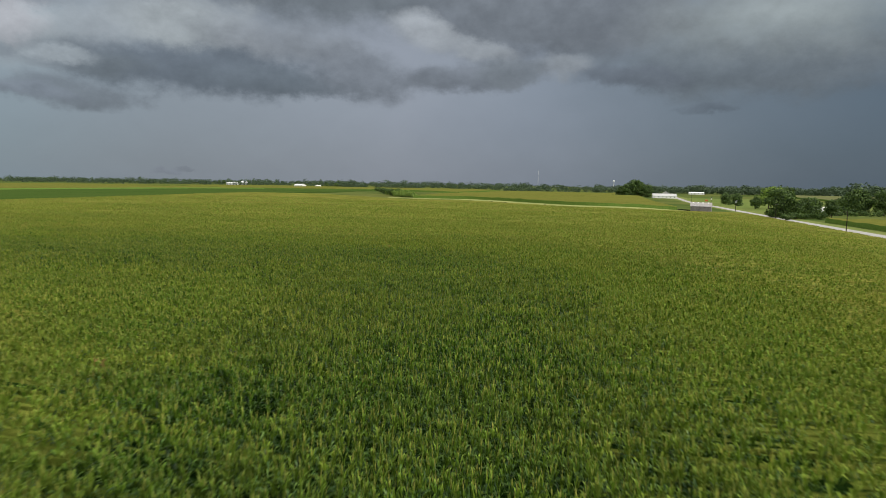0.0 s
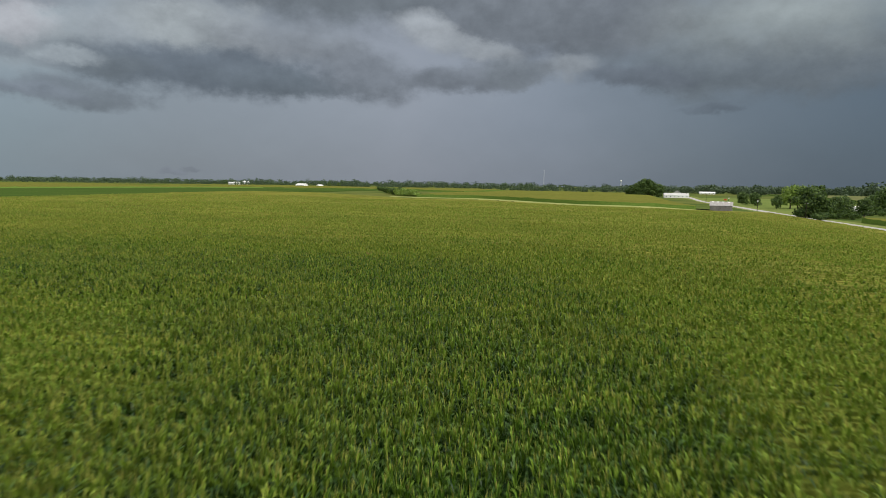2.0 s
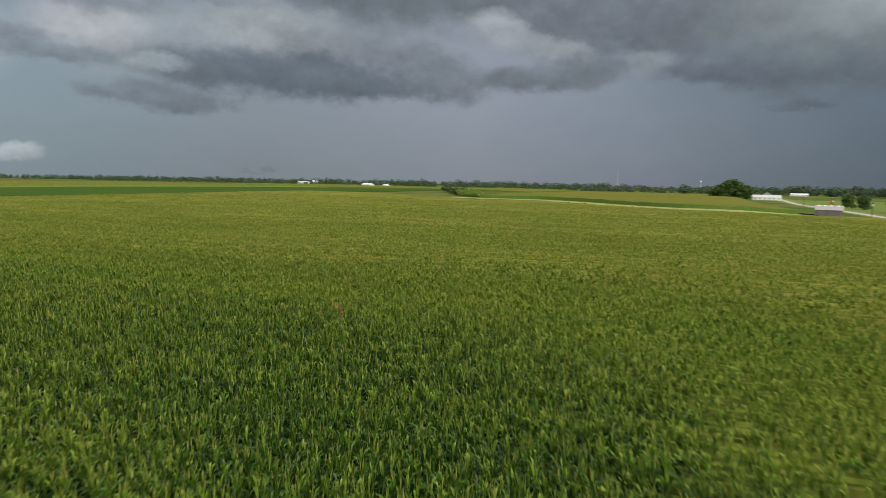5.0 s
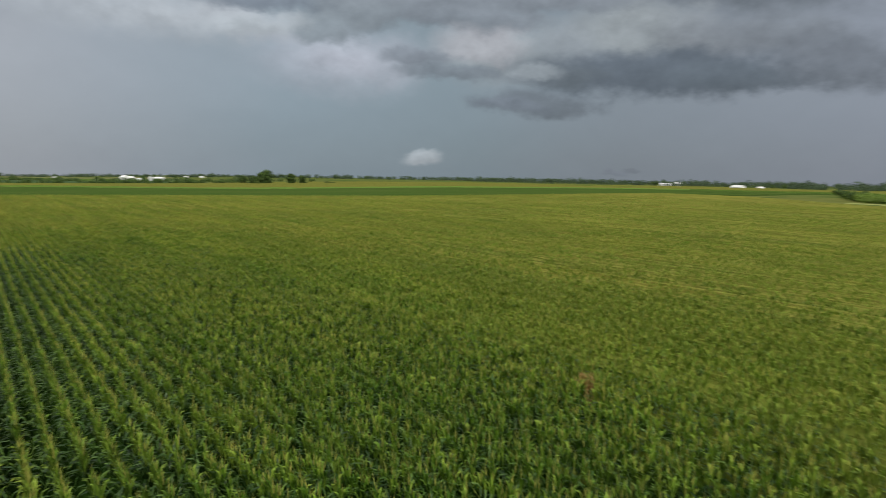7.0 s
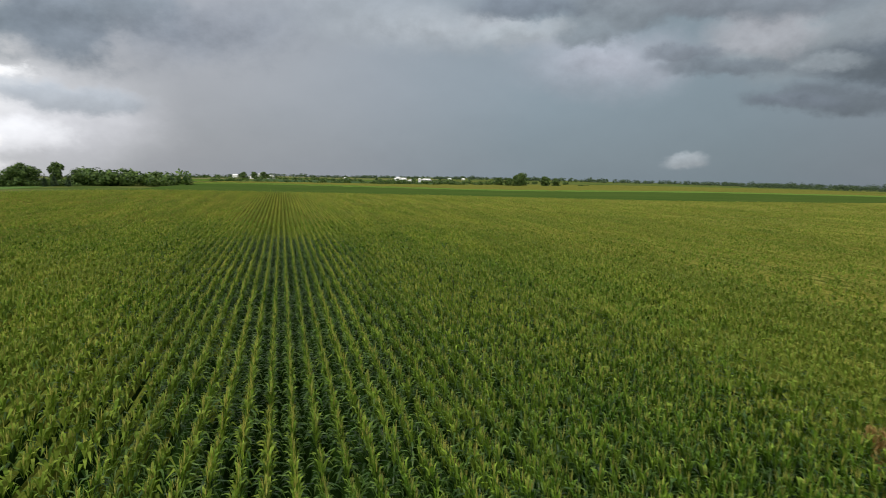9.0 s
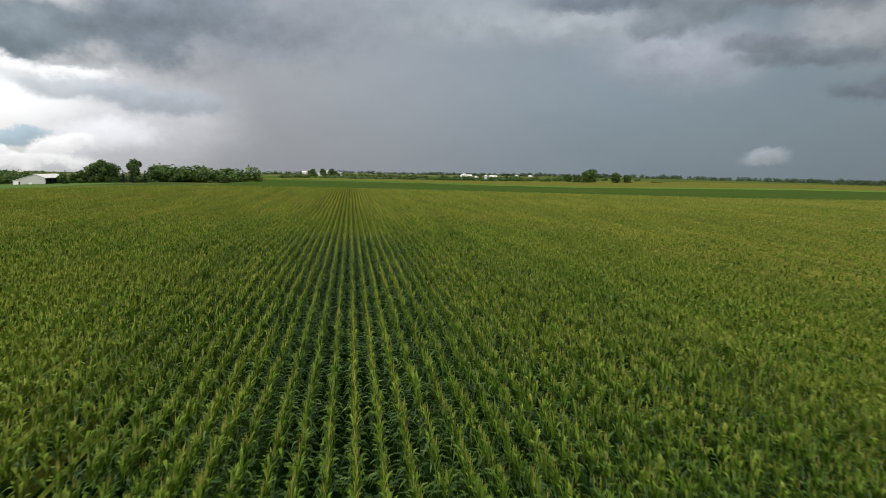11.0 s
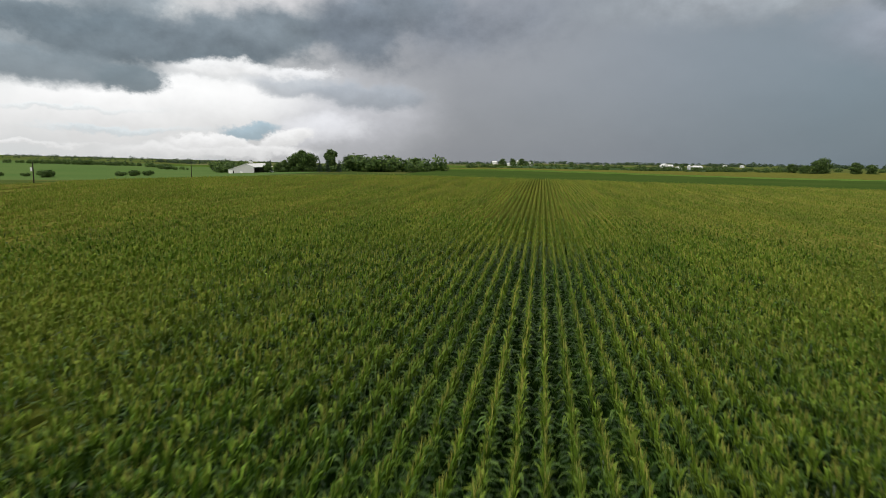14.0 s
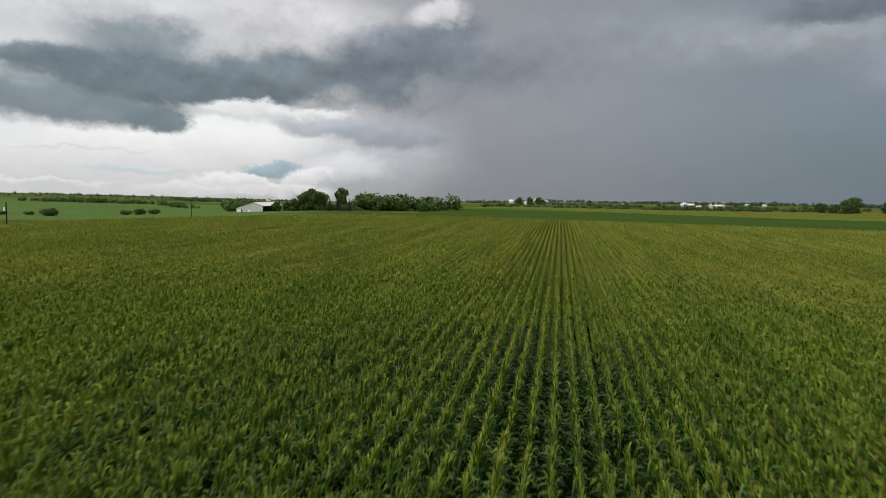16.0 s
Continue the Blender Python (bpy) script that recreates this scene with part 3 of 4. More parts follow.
def corn_plant(detail):
    """One plant: leaves arching into the gap, a narrow crest of steep blades and a branched tassel. The farthest kind
    stands for a metre of row. Returns corners, triangles, materials."""
    V, F, I = [], [], []
    arching, steep, spikes, broad = PLANT[detail]

    def add(pts, tris, mat, along=0.0):
        o = len(V)
        V.extend([(x + along, y, z) for x, y, z in pts])
        F.extend([tuple(o + k for k in t) for t in tris])
        I.extend([mat] * len(tris))
    turn = random.uniform(0, math.pi)
    for k in range(arching):
        az = turn + math.pi * k + random.uniform(-0.7, 0.7)
        base = random.uniform(0.75, 1.62)
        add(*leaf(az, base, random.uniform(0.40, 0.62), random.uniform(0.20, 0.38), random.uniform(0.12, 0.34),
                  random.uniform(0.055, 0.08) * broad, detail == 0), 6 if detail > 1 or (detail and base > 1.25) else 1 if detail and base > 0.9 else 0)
    for k in range(steep):
        az = turn + 2.4 * k + random.uniform(-0.5, 0.5)
        along = random.uniform(-0.55, 0.55) if detail == 3 else 0.0
        base, r, up = random.uniform(1.30, 1.76), random.uniform(0.10, 0.34), random.uniform(0.36, 0.62)
        w = random.uniform(0.028, 0.044) * broad
        c, s = math.cos(az), math.sin(az)
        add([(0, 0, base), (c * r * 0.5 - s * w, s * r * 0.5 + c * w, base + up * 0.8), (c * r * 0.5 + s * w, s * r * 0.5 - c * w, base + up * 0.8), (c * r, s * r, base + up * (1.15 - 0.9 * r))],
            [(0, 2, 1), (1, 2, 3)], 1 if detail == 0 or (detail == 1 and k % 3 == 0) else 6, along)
    for k in range(spikes):
        az, lean = random.uniform(0, 6.28), random.uniform(0.03, 0.15)
        along = random.uniform(-0.55, 0.55) if detail == 3 else 0.0
        w = 0.013 * broad
        c, s = math.cos(az), math.sin(az)
        add([(-s * w, c * w, 1.98), (s * w, -c * w, 1.98), (c * lean, s * lean, random.uniform(2.22, 2.46))], [(0, 1, 2)], 2, along)
    return np.array(V), np.array(F), np.array(I)


def aside(x, y):
    """The corners of the field south-west of the start and east of it, away from the flight."""
    return (x >= 0.42 * y + 12) | ((x <= -1.2 * y - 10) & (y <= 66 + 0.68 * (x + 31))) | ((y <= 2) & (x > -60))


def stand(spacing, detail, lo, hi, kinds, across=0.78, corners=False):
    """All plants of the rows whose distance from the line of the flight lies between lo and hi."""
    ks = np.arange(math.ceil(FY0 / ROW), int(FY1 / ROW))
    cols = np.arange(FX0, FX1, spacing)
    gx, gy = np.meshgrid(cols, ks * ROW + ROW_AT, indexing="ij")
    p = np.stack([gx.ravel(), gy.ravel()], 1)
    p = p[(np.abs(p[:, 0] + 45) < 60 + hi) & (p[:, 1] < 82 + hi) & (aside(p[:, 0], p[:, 1]) == corners)]
    p = p + rng.normal(0, 1, p.shape) * (spacing * 0.28, 0.025)
    d = from_flight_line(p) + np.array([9.0 * noise.noise((x * 0.05, y * 1.3, 5.0)) for x, y in p]) + rng.normal(0, 6.0 if lo > 0 else 2.0, len(p))
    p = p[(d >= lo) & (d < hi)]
    p = p[(strip_y(p[:, 0]) - 9 - p[:, 1] > 0) & (rng.random(len(p)) > 0.10)]
    # here and there a few plants are missing
    bare = np.array([noise.noise((x * 0.8, y * 1.1, 17.0)) for x, y in p])
    p = p[bare < 0.42]
    kind = rng.integers(0, kinds, len(p))
    VV, FF, II, base = [], [], [], 0
    for k in range(kinds):
        v, f, i = corn_plant(detail)
        q = p[kind == k]
        if not len(q):
            continue
        a = rng.uniform(0, 6.283, len(q)) if detail < 3 else np.pi * rng.integers(0, 2, len(q))
        slow = np.array([noise.noise((x * 0.03, y * 0.35, 3.0)) for x, y in q])
        clump = np.array([noise.noise((x * 0.55, y * 0.8, 9.0)) for x, y in q])
        s = (1 + rng.normal(0, 0.05, len(q)) + 0.05 * slow + 0.12 * clump) * (0.45 + 0.55 * step01((strip_y(q[:, 0]) - 6 - q[:, 1]) / 18))
        c, n = np.cos(a)[:, None] * s[:, None], np.sin(a)[:, None] * s[:, None]
        w = np.stack([(v[None, :, 0] * c - v[None, :, 1] * n) + q[:, None, 0], (v[None, :, 0] * n + v[None, :, 1] * c) * across + q[:, None, 1],
                      v[None, :, 2] * s[:, None] + gz(q[:, 0], q[:, 1])[:, None]], -1)
        FF.append((f[None] + (np.arange(len(q)) * len(v))[:, None, None]).reshape(-1, 3) + base)
        VV.append(w.reshape(-1, 3))
        II.append(np.tile(i, len(q)))
        base += len(q) * len(v)
    return np.concatenate(VV), np.concatenate(FF), np.concatenate(II)


def ridges():
    """The closed canopy of the farther rows: each row a ragged crest with leafy flanks, and a furrow before the next,
    its shade put into the colour.
    """
    ks = np.arange(math.ceil(FY0 / ROW), int(FY1 / ROW))
    xs = np.arange(FX0, FX1 + 1, 10.0)
    offs = np.array([-0.24, -0.13, 0.13, 0.24, ROW / 2])
    ys = (ks[:, None] * ROW + ROW_AT + offs).ravel()
    gx, gy = np.meshgrid(xs, ys, indexing="ij")
    place = np.tile(np.arange(5), len(ks))[None, :] + 0 * gx.astype(int)
    d = from_flight_line(np.stack([gx.ravel(), gy.ravel()], 1)).reshape(gx.shape)
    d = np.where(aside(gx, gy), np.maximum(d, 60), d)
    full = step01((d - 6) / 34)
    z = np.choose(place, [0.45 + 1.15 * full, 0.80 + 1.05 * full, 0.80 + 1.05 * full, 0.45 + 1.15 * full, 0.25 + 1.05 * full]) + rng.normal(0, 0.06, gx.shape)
    z = z * (0.45 + 0.55 * step01((strip_y(gx) - 6 - gy) / 18))
    v = np.stack([gx + rng.normal(0, 0.8, gx.shape), gy + rng.normal(0, 0.03, gx.shape), gz(gx, gy) + z], -1).reshape(-1, 3)
    i = np.arange(gx.size).reshape(gx.shape)
    q = np.stack([i[:-1, :-1], i[1:, :-1], i[1:, 1:], i[:-1, 1:]], -1).reshape(-1, 4)
    q = q[((strip_y(gx) - 9 - gy).ravel()[q].min(1) > 0)]
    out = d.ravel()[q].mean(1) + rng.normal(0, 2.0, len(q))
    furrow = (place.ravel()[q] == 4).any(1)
    # Shade by colour: darkest near the flight line, then furrow tone, paler crests beyond
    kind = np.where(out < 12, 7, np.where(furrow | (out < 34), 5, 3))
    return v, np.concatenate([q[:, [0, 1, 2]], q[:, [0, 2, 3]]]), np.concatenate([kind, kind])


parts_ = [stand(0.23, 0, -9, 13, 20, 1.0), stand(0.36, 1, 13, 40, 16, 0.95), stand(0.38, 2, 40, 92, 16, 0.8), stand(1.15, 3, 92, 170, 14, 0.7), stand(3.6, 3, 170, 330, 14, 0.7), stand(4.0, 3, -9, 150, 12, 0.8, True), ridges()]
off, VV, FF, II = 0, [], [], []
for v, f, i in parts_:
    VV.append(v), FF.append(f + off), II.append(i)
    off += len(v)
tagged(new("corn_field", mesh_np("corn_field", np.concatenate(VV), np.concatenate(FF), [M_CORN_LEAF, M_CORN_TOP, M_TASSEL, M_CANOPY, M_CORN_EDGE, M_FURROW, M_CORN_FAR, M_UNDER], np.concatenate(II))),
       "tall tasselled corn in close rows filling the field", "corn field", kind="stuff")
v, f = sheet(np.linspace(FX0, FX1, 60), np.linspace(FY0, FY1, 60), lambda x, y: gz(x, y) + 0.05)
tagged(new("soil", mesh_np("soil", v, f, [M_SOIL])), "near-black soil between the corn rows, shade in its colour", "soil", kind="structure")

# spots of wilted, rust-brown plants among the green
for sx, sy, wide_, n_ in ((-30.9, 91.3, 0.5, 7), (-25.8, 27.6, 0.3, 3)):
    VV, FF, n = [], [], 0
    for k in range(n_):
        v, f, i = corn_plant(0)
        a, r = random.uniform(0, 6.28), wide_ * math.sqrt(random.random())
        v = v * (1.0, 1.0, random.uniform(1.0, 1.12)) + (sx + math.cos(a) * r, sy + math.sin(a) * r * 0.9, float(gz(sx, sy)))
        VV.append(v), FF.append(f + n)
        n += len(v)
    tagged(new("wilted_corn", mesh_np("wilted_corn", np.concatenate(VV), np.concatenate(FF), [M_BROWN])), "clump of wilted rust-brown corn plants in the field", "corn", kind="stuff")

# ---- parts and simple forms ----


def part(name, bm, mat, parent, label=""):
    me = bpy.data.meshes.new(name)
    bm.to_mesh(me)
    bm.free()
    for m in (mat if isinstance(mat, (list, tuple)) else [mat]):
        me.materials.append(m)
    ob = new(name, me)
    ob.parent = parent
    return tagged(ob, label) if label else ob


def thing(name, x, y, label, category, turn=0.0, group="", z=None, sink=0.0):
    ob = new(name)
    ob.matrix_basis = pose(x, y, float(gz(x, y)) - sink if z is None else z, 0, 0, turn)
    return tagged(ob, label, category, group)


def box(x0, x1, y0, y1, z0, z1, bm=None, bevel=0.0):
    bm = bm or bmesh.new()
    r = bmesh.ops.create_cube(bm, size=1.0, matrix=Matrix.Translation(((x0 + x1) / 2, (y0 + y1) / 2, (z0 + z1) / 2)) @ Matrix.Diagonal((x1 - x0, y1 - y0, z1 - z0, 1)))
    if bevel:
        bmesh.ops.bevel(bm, geom=list({e for v in r["verts"] for e in v.link_edges}), offset=bevel, segments=1, affect="EDGES")
    return bm


def tube(a, b, r0, r1, sides=8, bm=None):
    bm = bm or bmesh.new()
    a, b = Vector(a), Vector(b)
    m = Matrix.Translation((a + b) / 2) @ (b - a).to_track_quat("Z", "Y").to_matrix().to_4x4()
    bmesh.ops.create_cone(bm, cap_ends=True, segments=sides, radius1=r0, radius2=r1, depth=(b - a).length, matrix=m)
    return bm


def prism(outline, y0, y1, bm=None):
    """An outline in x and z drawn out along y."""
    bm = bm or bmesh.new()
    a = [bm.verts.new((x, y0, z)) for x, z in outline]
    b = [bm.verts.new((x, y1, z)) for x, z in outline]
    bm.faces.new(a), bm.faces.new(b[::-1])
    for k in range(len(a)):
        bm.faces.new((a[k - 1], b[k - 1], b[k], a[k]))
    bmesh.ops.recalc_face_normals(bm, faces=bm.faces)
    return bm


# ---- trees ----


def crown_mesh(name, lobes, leaves, size, mat, seed):
    """A crown of many leaf clumps on overlapping lobes, ragged and open between them."""
    r = np.random.default_rng(seed)
    w = np.array([a * b for *_, a, b in lobes])
    which = r.choice(len(lobes), leaves, p=w / w.sum())
    L = np.array(lobes)[which]
    d = r.normal(size=(leaves, 3))
    d /= np.linalg.norm(d, axis=1)[:, None]
    d[:, 2] = np.where(d[:, 2] < -0.8, -d[:, 2] * 0.5, d[:, 2])
    rad = r.uniform(0.45, 1.06, leaves)[:, None]
    c = L[:, :3] + d * rad * L[:, [3, 3, 4]]
    u = r.normal(size=(leaves, 3))
    u -= d * (u * d).sum(1)[:, None] * 0.6
    u /= np.linalg.norm(u, axis=1)[:, None]
    t = np.cross(u, d + 0.4 * r.normal(size=d.shape))
    t /= np.linalg.norm(t, axis=1)[:, None]
    s = size * r.uniform(0.6, 1.35, leaves)[:, None]
    v = np.stack([c - u * s, c - t * s * 0.6 + d * s * 0.15, c + u * s, c + t * s * 0.6 - d * s * 0.15], 1).reshape(-1, 3)
    return mesh_np(name, v, np.arange(leaves * 4).reshape(-1, 4), [mat])


def broadleaf(name, high, wide, seed, mat, leaves=900, trunk=0.07):
    """A tree of unit place: trunk, limbs and a ragged crown."""
    r = random.Random(seed)
    root = new(name)
    bm = tube((0, 0, -0.3), (0.1, 0, high * 0.45), high * 0.028, high * 0.016, 7)
    lobes = [(0, 0, high * 0.55, wide * 0.36, high * 0.34)]
    for k in range(10):
        a, q = k * 2.4 + r.uniform(-0.3, 0.3), r.uniform(0.2, 0.34) * wide
        z = high * (trunk + 0.10 + (0.72 - trunk) * (k + 0.5) / 10 + r.uniform(-0.05, 0.05))
        x, y = math.cos(a) * q, math.sin(a) * q
        tube((0.05, 0, high * 0.25), (x * 0.8, y * 0.8, z), high * 0.011, high * 0.004, 5, bm)
        lobes.append((x, y, z, wide * r.uniform(0.17, 0.26), high * r.uniform(0.12, 0.20)))
    lobes.append((r.uniform(-0.1, 0.1) * wide, 0, high * 0.85, wide * 0.2, high * 0.14))
    part("trunk", bm, M_BARK, root)
    crown = new("crown", crown_mesh("crown", lobes, leaves, high * 0.037, mat, seed))
    crown.parent = root
    return root


def shrub(name, high, wide, seed, mat, leaves=700):
    r = random.Random(seed)
    root = new(name)
    bm = bmesh.new()
    lobes = []
    for k in range(6):
        a, q = k * 1.05 + r.uniform(-0.3, 0.3), r.uniform(0.1, 0.32) * wide
        x, y, z = math.cos(a) * q, math.sin(a) * q, high * r.uniform(0.12, 0.5)
        tube((x * 0.2, y * 0.2, -0.2), (x, y, z), high * 0.02, high * 0.008, 5, bm)
        lobes.append((x, y, z, wide * r.uniform(0.2, 0.3), high * r.uniform(0.26, 0.38)))
    part("stems", bm, M_BARK, root)
    crown = new("crown", crown_mesh("crown", lobes, leaves, high * 0.062, mat, seed))
    crown.parent = root
    return root


def spruce(name, high, wide, seed):
    r = np.random.default_rng(seed)
    root = new(name)
    part("trunk", tube((0, 0, -0.3), (0, 0, high * 0.95), high * 0.02, high * 0.004, 6), M_BARK, root)
    n = 800
    h = r.power(1.0, n) ** 1.0
    h = 1 - np.sqrt(r.random(n))
    z = high * (0.06 + 0.94 * h)
    tier = 0.82 + 0.18 * np.cos(h * 60)
    rad = wide * 0.5 * (1 - h) * tier * r.uniform(0.5, 1.05, n) + 0.05
    a = r.uniform(0, 6.283, n)
    c = np.stack([np.cos(a) * rad, np.sin(a) * rad, z], 1)
    o = np.stack([np.cos(a), np.sin(a), np.full(n, -0.35)], 1)
    t = np.stack([-np.sin(a), np.cos(a), r.normal(0, 0.2, n)], 1)
    s = high * 0.045 * r.uniform(0.6, 1.3, n)[:, None]
    v = np.stack([c - o * s, c - t * s * 0.5, c + o * s, c + t * s * 0.5], 1).reshape(-1, 3)
    crown = new("crown", mesh_np("crown", v, np.arange(n * 4).reshape(-1, 4), [M_SPRUCE]))
    crown.parent = root
    return root


KINDS = {
    "round": (12, lambda: broadleaf("tree", 12, 11, 3, M_TREE, 2600)),
    "wide": (12, lambda: broadleaf("tree", 12, 13, 5, M_TREE, 3200, -0.02)),
    "tall": (14, lambda: broadleaf("tree", 14, 8.5, 8, M_TREE, 2600, 0.0)),
    "pale": (11, lambda: broadleaf("tree", 11, 11, 11, M_TREE_LIGHT, 1800)),
    "spruce": (12, lambda: spruce("spruce_tree", 12, 6.5, 2)),
    "shrub": (4, lambda: shrub("shrub", 4, 6, 4, M_TREE, 1500)),
    "pale_shrub": (4, lambda: shrub("shrub", 4, 6, 9, M_TREE_LIGHT, 1500)),
}
STOCK = {}


def plant(kind, x, y, high, label, group="", category="tree"):
    """Stands a tree of that kind and height on the land."""
    base, make = KINDS[kind]
    s = high / base
    m = pose(x, y, float(gz(x, y)), 0, 0, (x * 37.7 + y * 11.3) % 360)
    if kind in STOCK:
        ob = copy_thing(STOCK[kind], m)
    else:
        ob = STOCK[kind] = make()
        ob.matrix_basis = m
    ob.scale = (s, s, s)
    return tagged(ob, label, category, group)


def woods(name, x0, y0, x1, y1, depth, count, high, label, seed, size=1.0, mat=None, per=36):
    """A far wood or hedge: round crowns of many leaf clumps strewn along a line, uneven in height, with gaps."""
    r = np.random.default_rng(seed)
    t = r.random(count)
    nx, ny = -(y1 - y0), (x1 - x0)
    ln = math.hypot(nx, ny)
    o = (r.random(count) - 0.5) * depth
    px, py = x0 + (x1 - x0) * t + nx / ln * o, y0 + (y1 - y0) * t + ny / ln * o
    sway = 0.5 * np.sin(t * ln / 47 + seed) + 0.5 * np.sin(t * ln / 19 + 2.3 * seed)
    h = high * np.clip(r.normal(0.78, 0.17, count) + 0.14 * sway, 0.35, 1.25)
    wide = h * r.uniform(0.42, 0.68, count)
    a = r.normal(size=(count, per, 3))
    a /= np.linalg.norm(a, axis=2)[..., None]
    c = np.stack([px, py, gz(px, py) + h * 0.48], 1)[:, None] + a * np.stack([wide, wide, h * 0.5], 1)[:, None] * r.uniform(0.6, 1.04, (count, per, 1))
    u = r.normal(size=a.shape)
    u /= np.linalg.norm(u, axis=2)[..., None]
    w = np.cross(u, a)
    s = (h * (0.16 if per < 60 else 0.09 if mat is None else 0.115) * size)[:, None, None] * r.uniform(0.6, 1.2, (count, per, 1))
    v = np.stack([c - u * s, c - w * s * 0.8, c + u * s, c + w * s * 0.8], 2).reshape(-1, 3)
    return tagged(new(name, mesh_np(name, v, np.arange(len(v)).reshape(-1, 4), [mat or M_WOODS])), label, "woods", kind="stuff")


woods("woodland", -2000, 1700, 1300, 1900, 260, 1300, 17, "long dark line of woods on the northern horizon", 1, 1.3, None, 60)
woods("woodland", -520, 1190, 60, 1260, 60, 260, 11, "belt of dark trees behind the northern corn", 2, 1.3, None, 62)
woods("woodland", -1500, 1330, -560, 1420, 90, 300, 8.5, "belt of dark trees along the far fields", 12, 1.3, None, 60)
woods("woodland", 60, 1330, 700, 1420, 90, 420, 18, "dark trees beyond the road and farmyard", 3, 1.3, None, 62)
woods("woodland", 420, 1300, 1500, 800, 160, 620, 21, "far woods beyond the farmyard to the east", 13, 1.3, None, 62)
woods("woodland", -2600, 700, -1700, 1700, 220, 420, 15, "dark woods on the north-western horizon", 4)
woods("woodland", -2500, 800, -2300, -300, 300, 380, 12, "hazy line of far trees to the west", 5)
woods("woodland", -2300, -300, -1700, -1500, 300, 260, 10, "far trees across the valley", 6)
woods("hedgerow", -640, -480, -640, -330, 20, 90, 5.5, "dark hedgerow trees across the pasture", 7, 1.0, M_TREE, 140)
woods("hedgerow", -620, -300, -560, -235, 18, 44, 5, "leafy hedgerow trees at the pasture's end", 17, 1.0, M_TREE, 140)
woods("hedgerow", -640, -235, -500, -150, 30, 60, 9, "thick row of trees behind the steel barn", 18, 1.0, M_TREE, 140)
woods("hedgerow", -535, -72, -505, 0, 30, 60, 11.5, "windbreak of leafy trees beside the farmyard", 8, 1.0, M_TREE, 140)
woods("hedgerow", -1100, -600, -760, -330, 30, 80, 6, "far hedgerow between the valley fields", 19)
woods("hedgerow", -612, 12, -745, 330, 30, 130, 6, "ragged bushes along the end of the corn", 9, 1.0, M_TREE, 140)
woods("hedgerow", -900, -40, -980, 520, 60, 130, 6.5, "scattered bushes before the far farmsteads", 20, 1.0, M_TREE, 140)
woods("hedgerow", -1150, -250, -1000, -1000, 60, 70, 5.5, "dark trees along the skyline across the valley", 22)
woods("hedgerow", -1400, 0, -1250, -300, 60, 80, 8, "scattered dark trees on the far rise", 23)
woods("hedgerow", -472, -106, -500, -66, 16, 60, 4.5, "dark undergrowth below the farmyard trees", 25, 1.0, M_TREE, 140)
woods("hedgerow", 114, 424, 140, 468, 14, 46, 5, "thick undergrowth below the roadside trees", 24, 1.0, M_TREE, 140)
woods("hedgerow", 128, 470, 240, 492, 16, 90, 4.5, "thick leafy hedge round the farmyard", 21, 1.0, M_TREE, 140)

# ---- buildings ----


def gabled(name, x, y, turn, long, wide, wall, ridge, label, category, mat=M_WHITE, roof=M_METAL_ROOF, windows=2, overhang=0.35, group="", door=False):
    """A plain gabled building, its ridge along its own x."""
    root = thing(name, x, y, label, category, turn, group, sink=0.15)
    half = wide / 2
    part("wall", prism([(-half, 0), (half, 0), (half, wall), (0, ridge), (-half, wall)], -long / 2, long / 2), mat, root).matrix_basis = pose(0, 0, 0, 0, 0, 90)
    slope = (ridge - wall) / half
    for sgn in (1, -1):
        o = [(0, ridge + 0.02), (sgn * (half + overhang), wall + 0.02 - overhang * slope), (sgn * (half + overhang), wall + 0.2 - overhang * slope), (0, ridge + 0.2)]
        part("roof", prism(o, -long / 2 - overhang, long / 2 + overhang), roof, root).matrix_basis = pose(0, 0, 0, 0, 0, 90)
    for k in range(windows):
        u = -long / 2 + long * (k + 0.5) / windows
        for sgn in (1, -1):
            frame_ = part("window", box(u - 0.62, u + 0.62, sgn * (half + 0.01) - 0.05, sgn * (half + 0.01) + 0.05, wall * 0.36, wall * 0.36 + 1.3), M_WHITE, root)
            part("pane", box(u - 0.5, u + 0.5, sgn * (half + 0.03) - 0.05, sgn * (half + 0.03) + 0.05, wall * 0.36 + 0.12, wall * 0.36 + 1.18), M_GLASS, frame_)
    if door:
        # A dark panel on the closed wall stands for a doorway's inner shade
        part("door", box(-long / 2 - 0.06, -long / 2 + 0.02, -1.4, 1.4, 0, min(wall * 0.9, 3.4)), M_DARK, root, "dark panel painted as doorway shade")
    return root


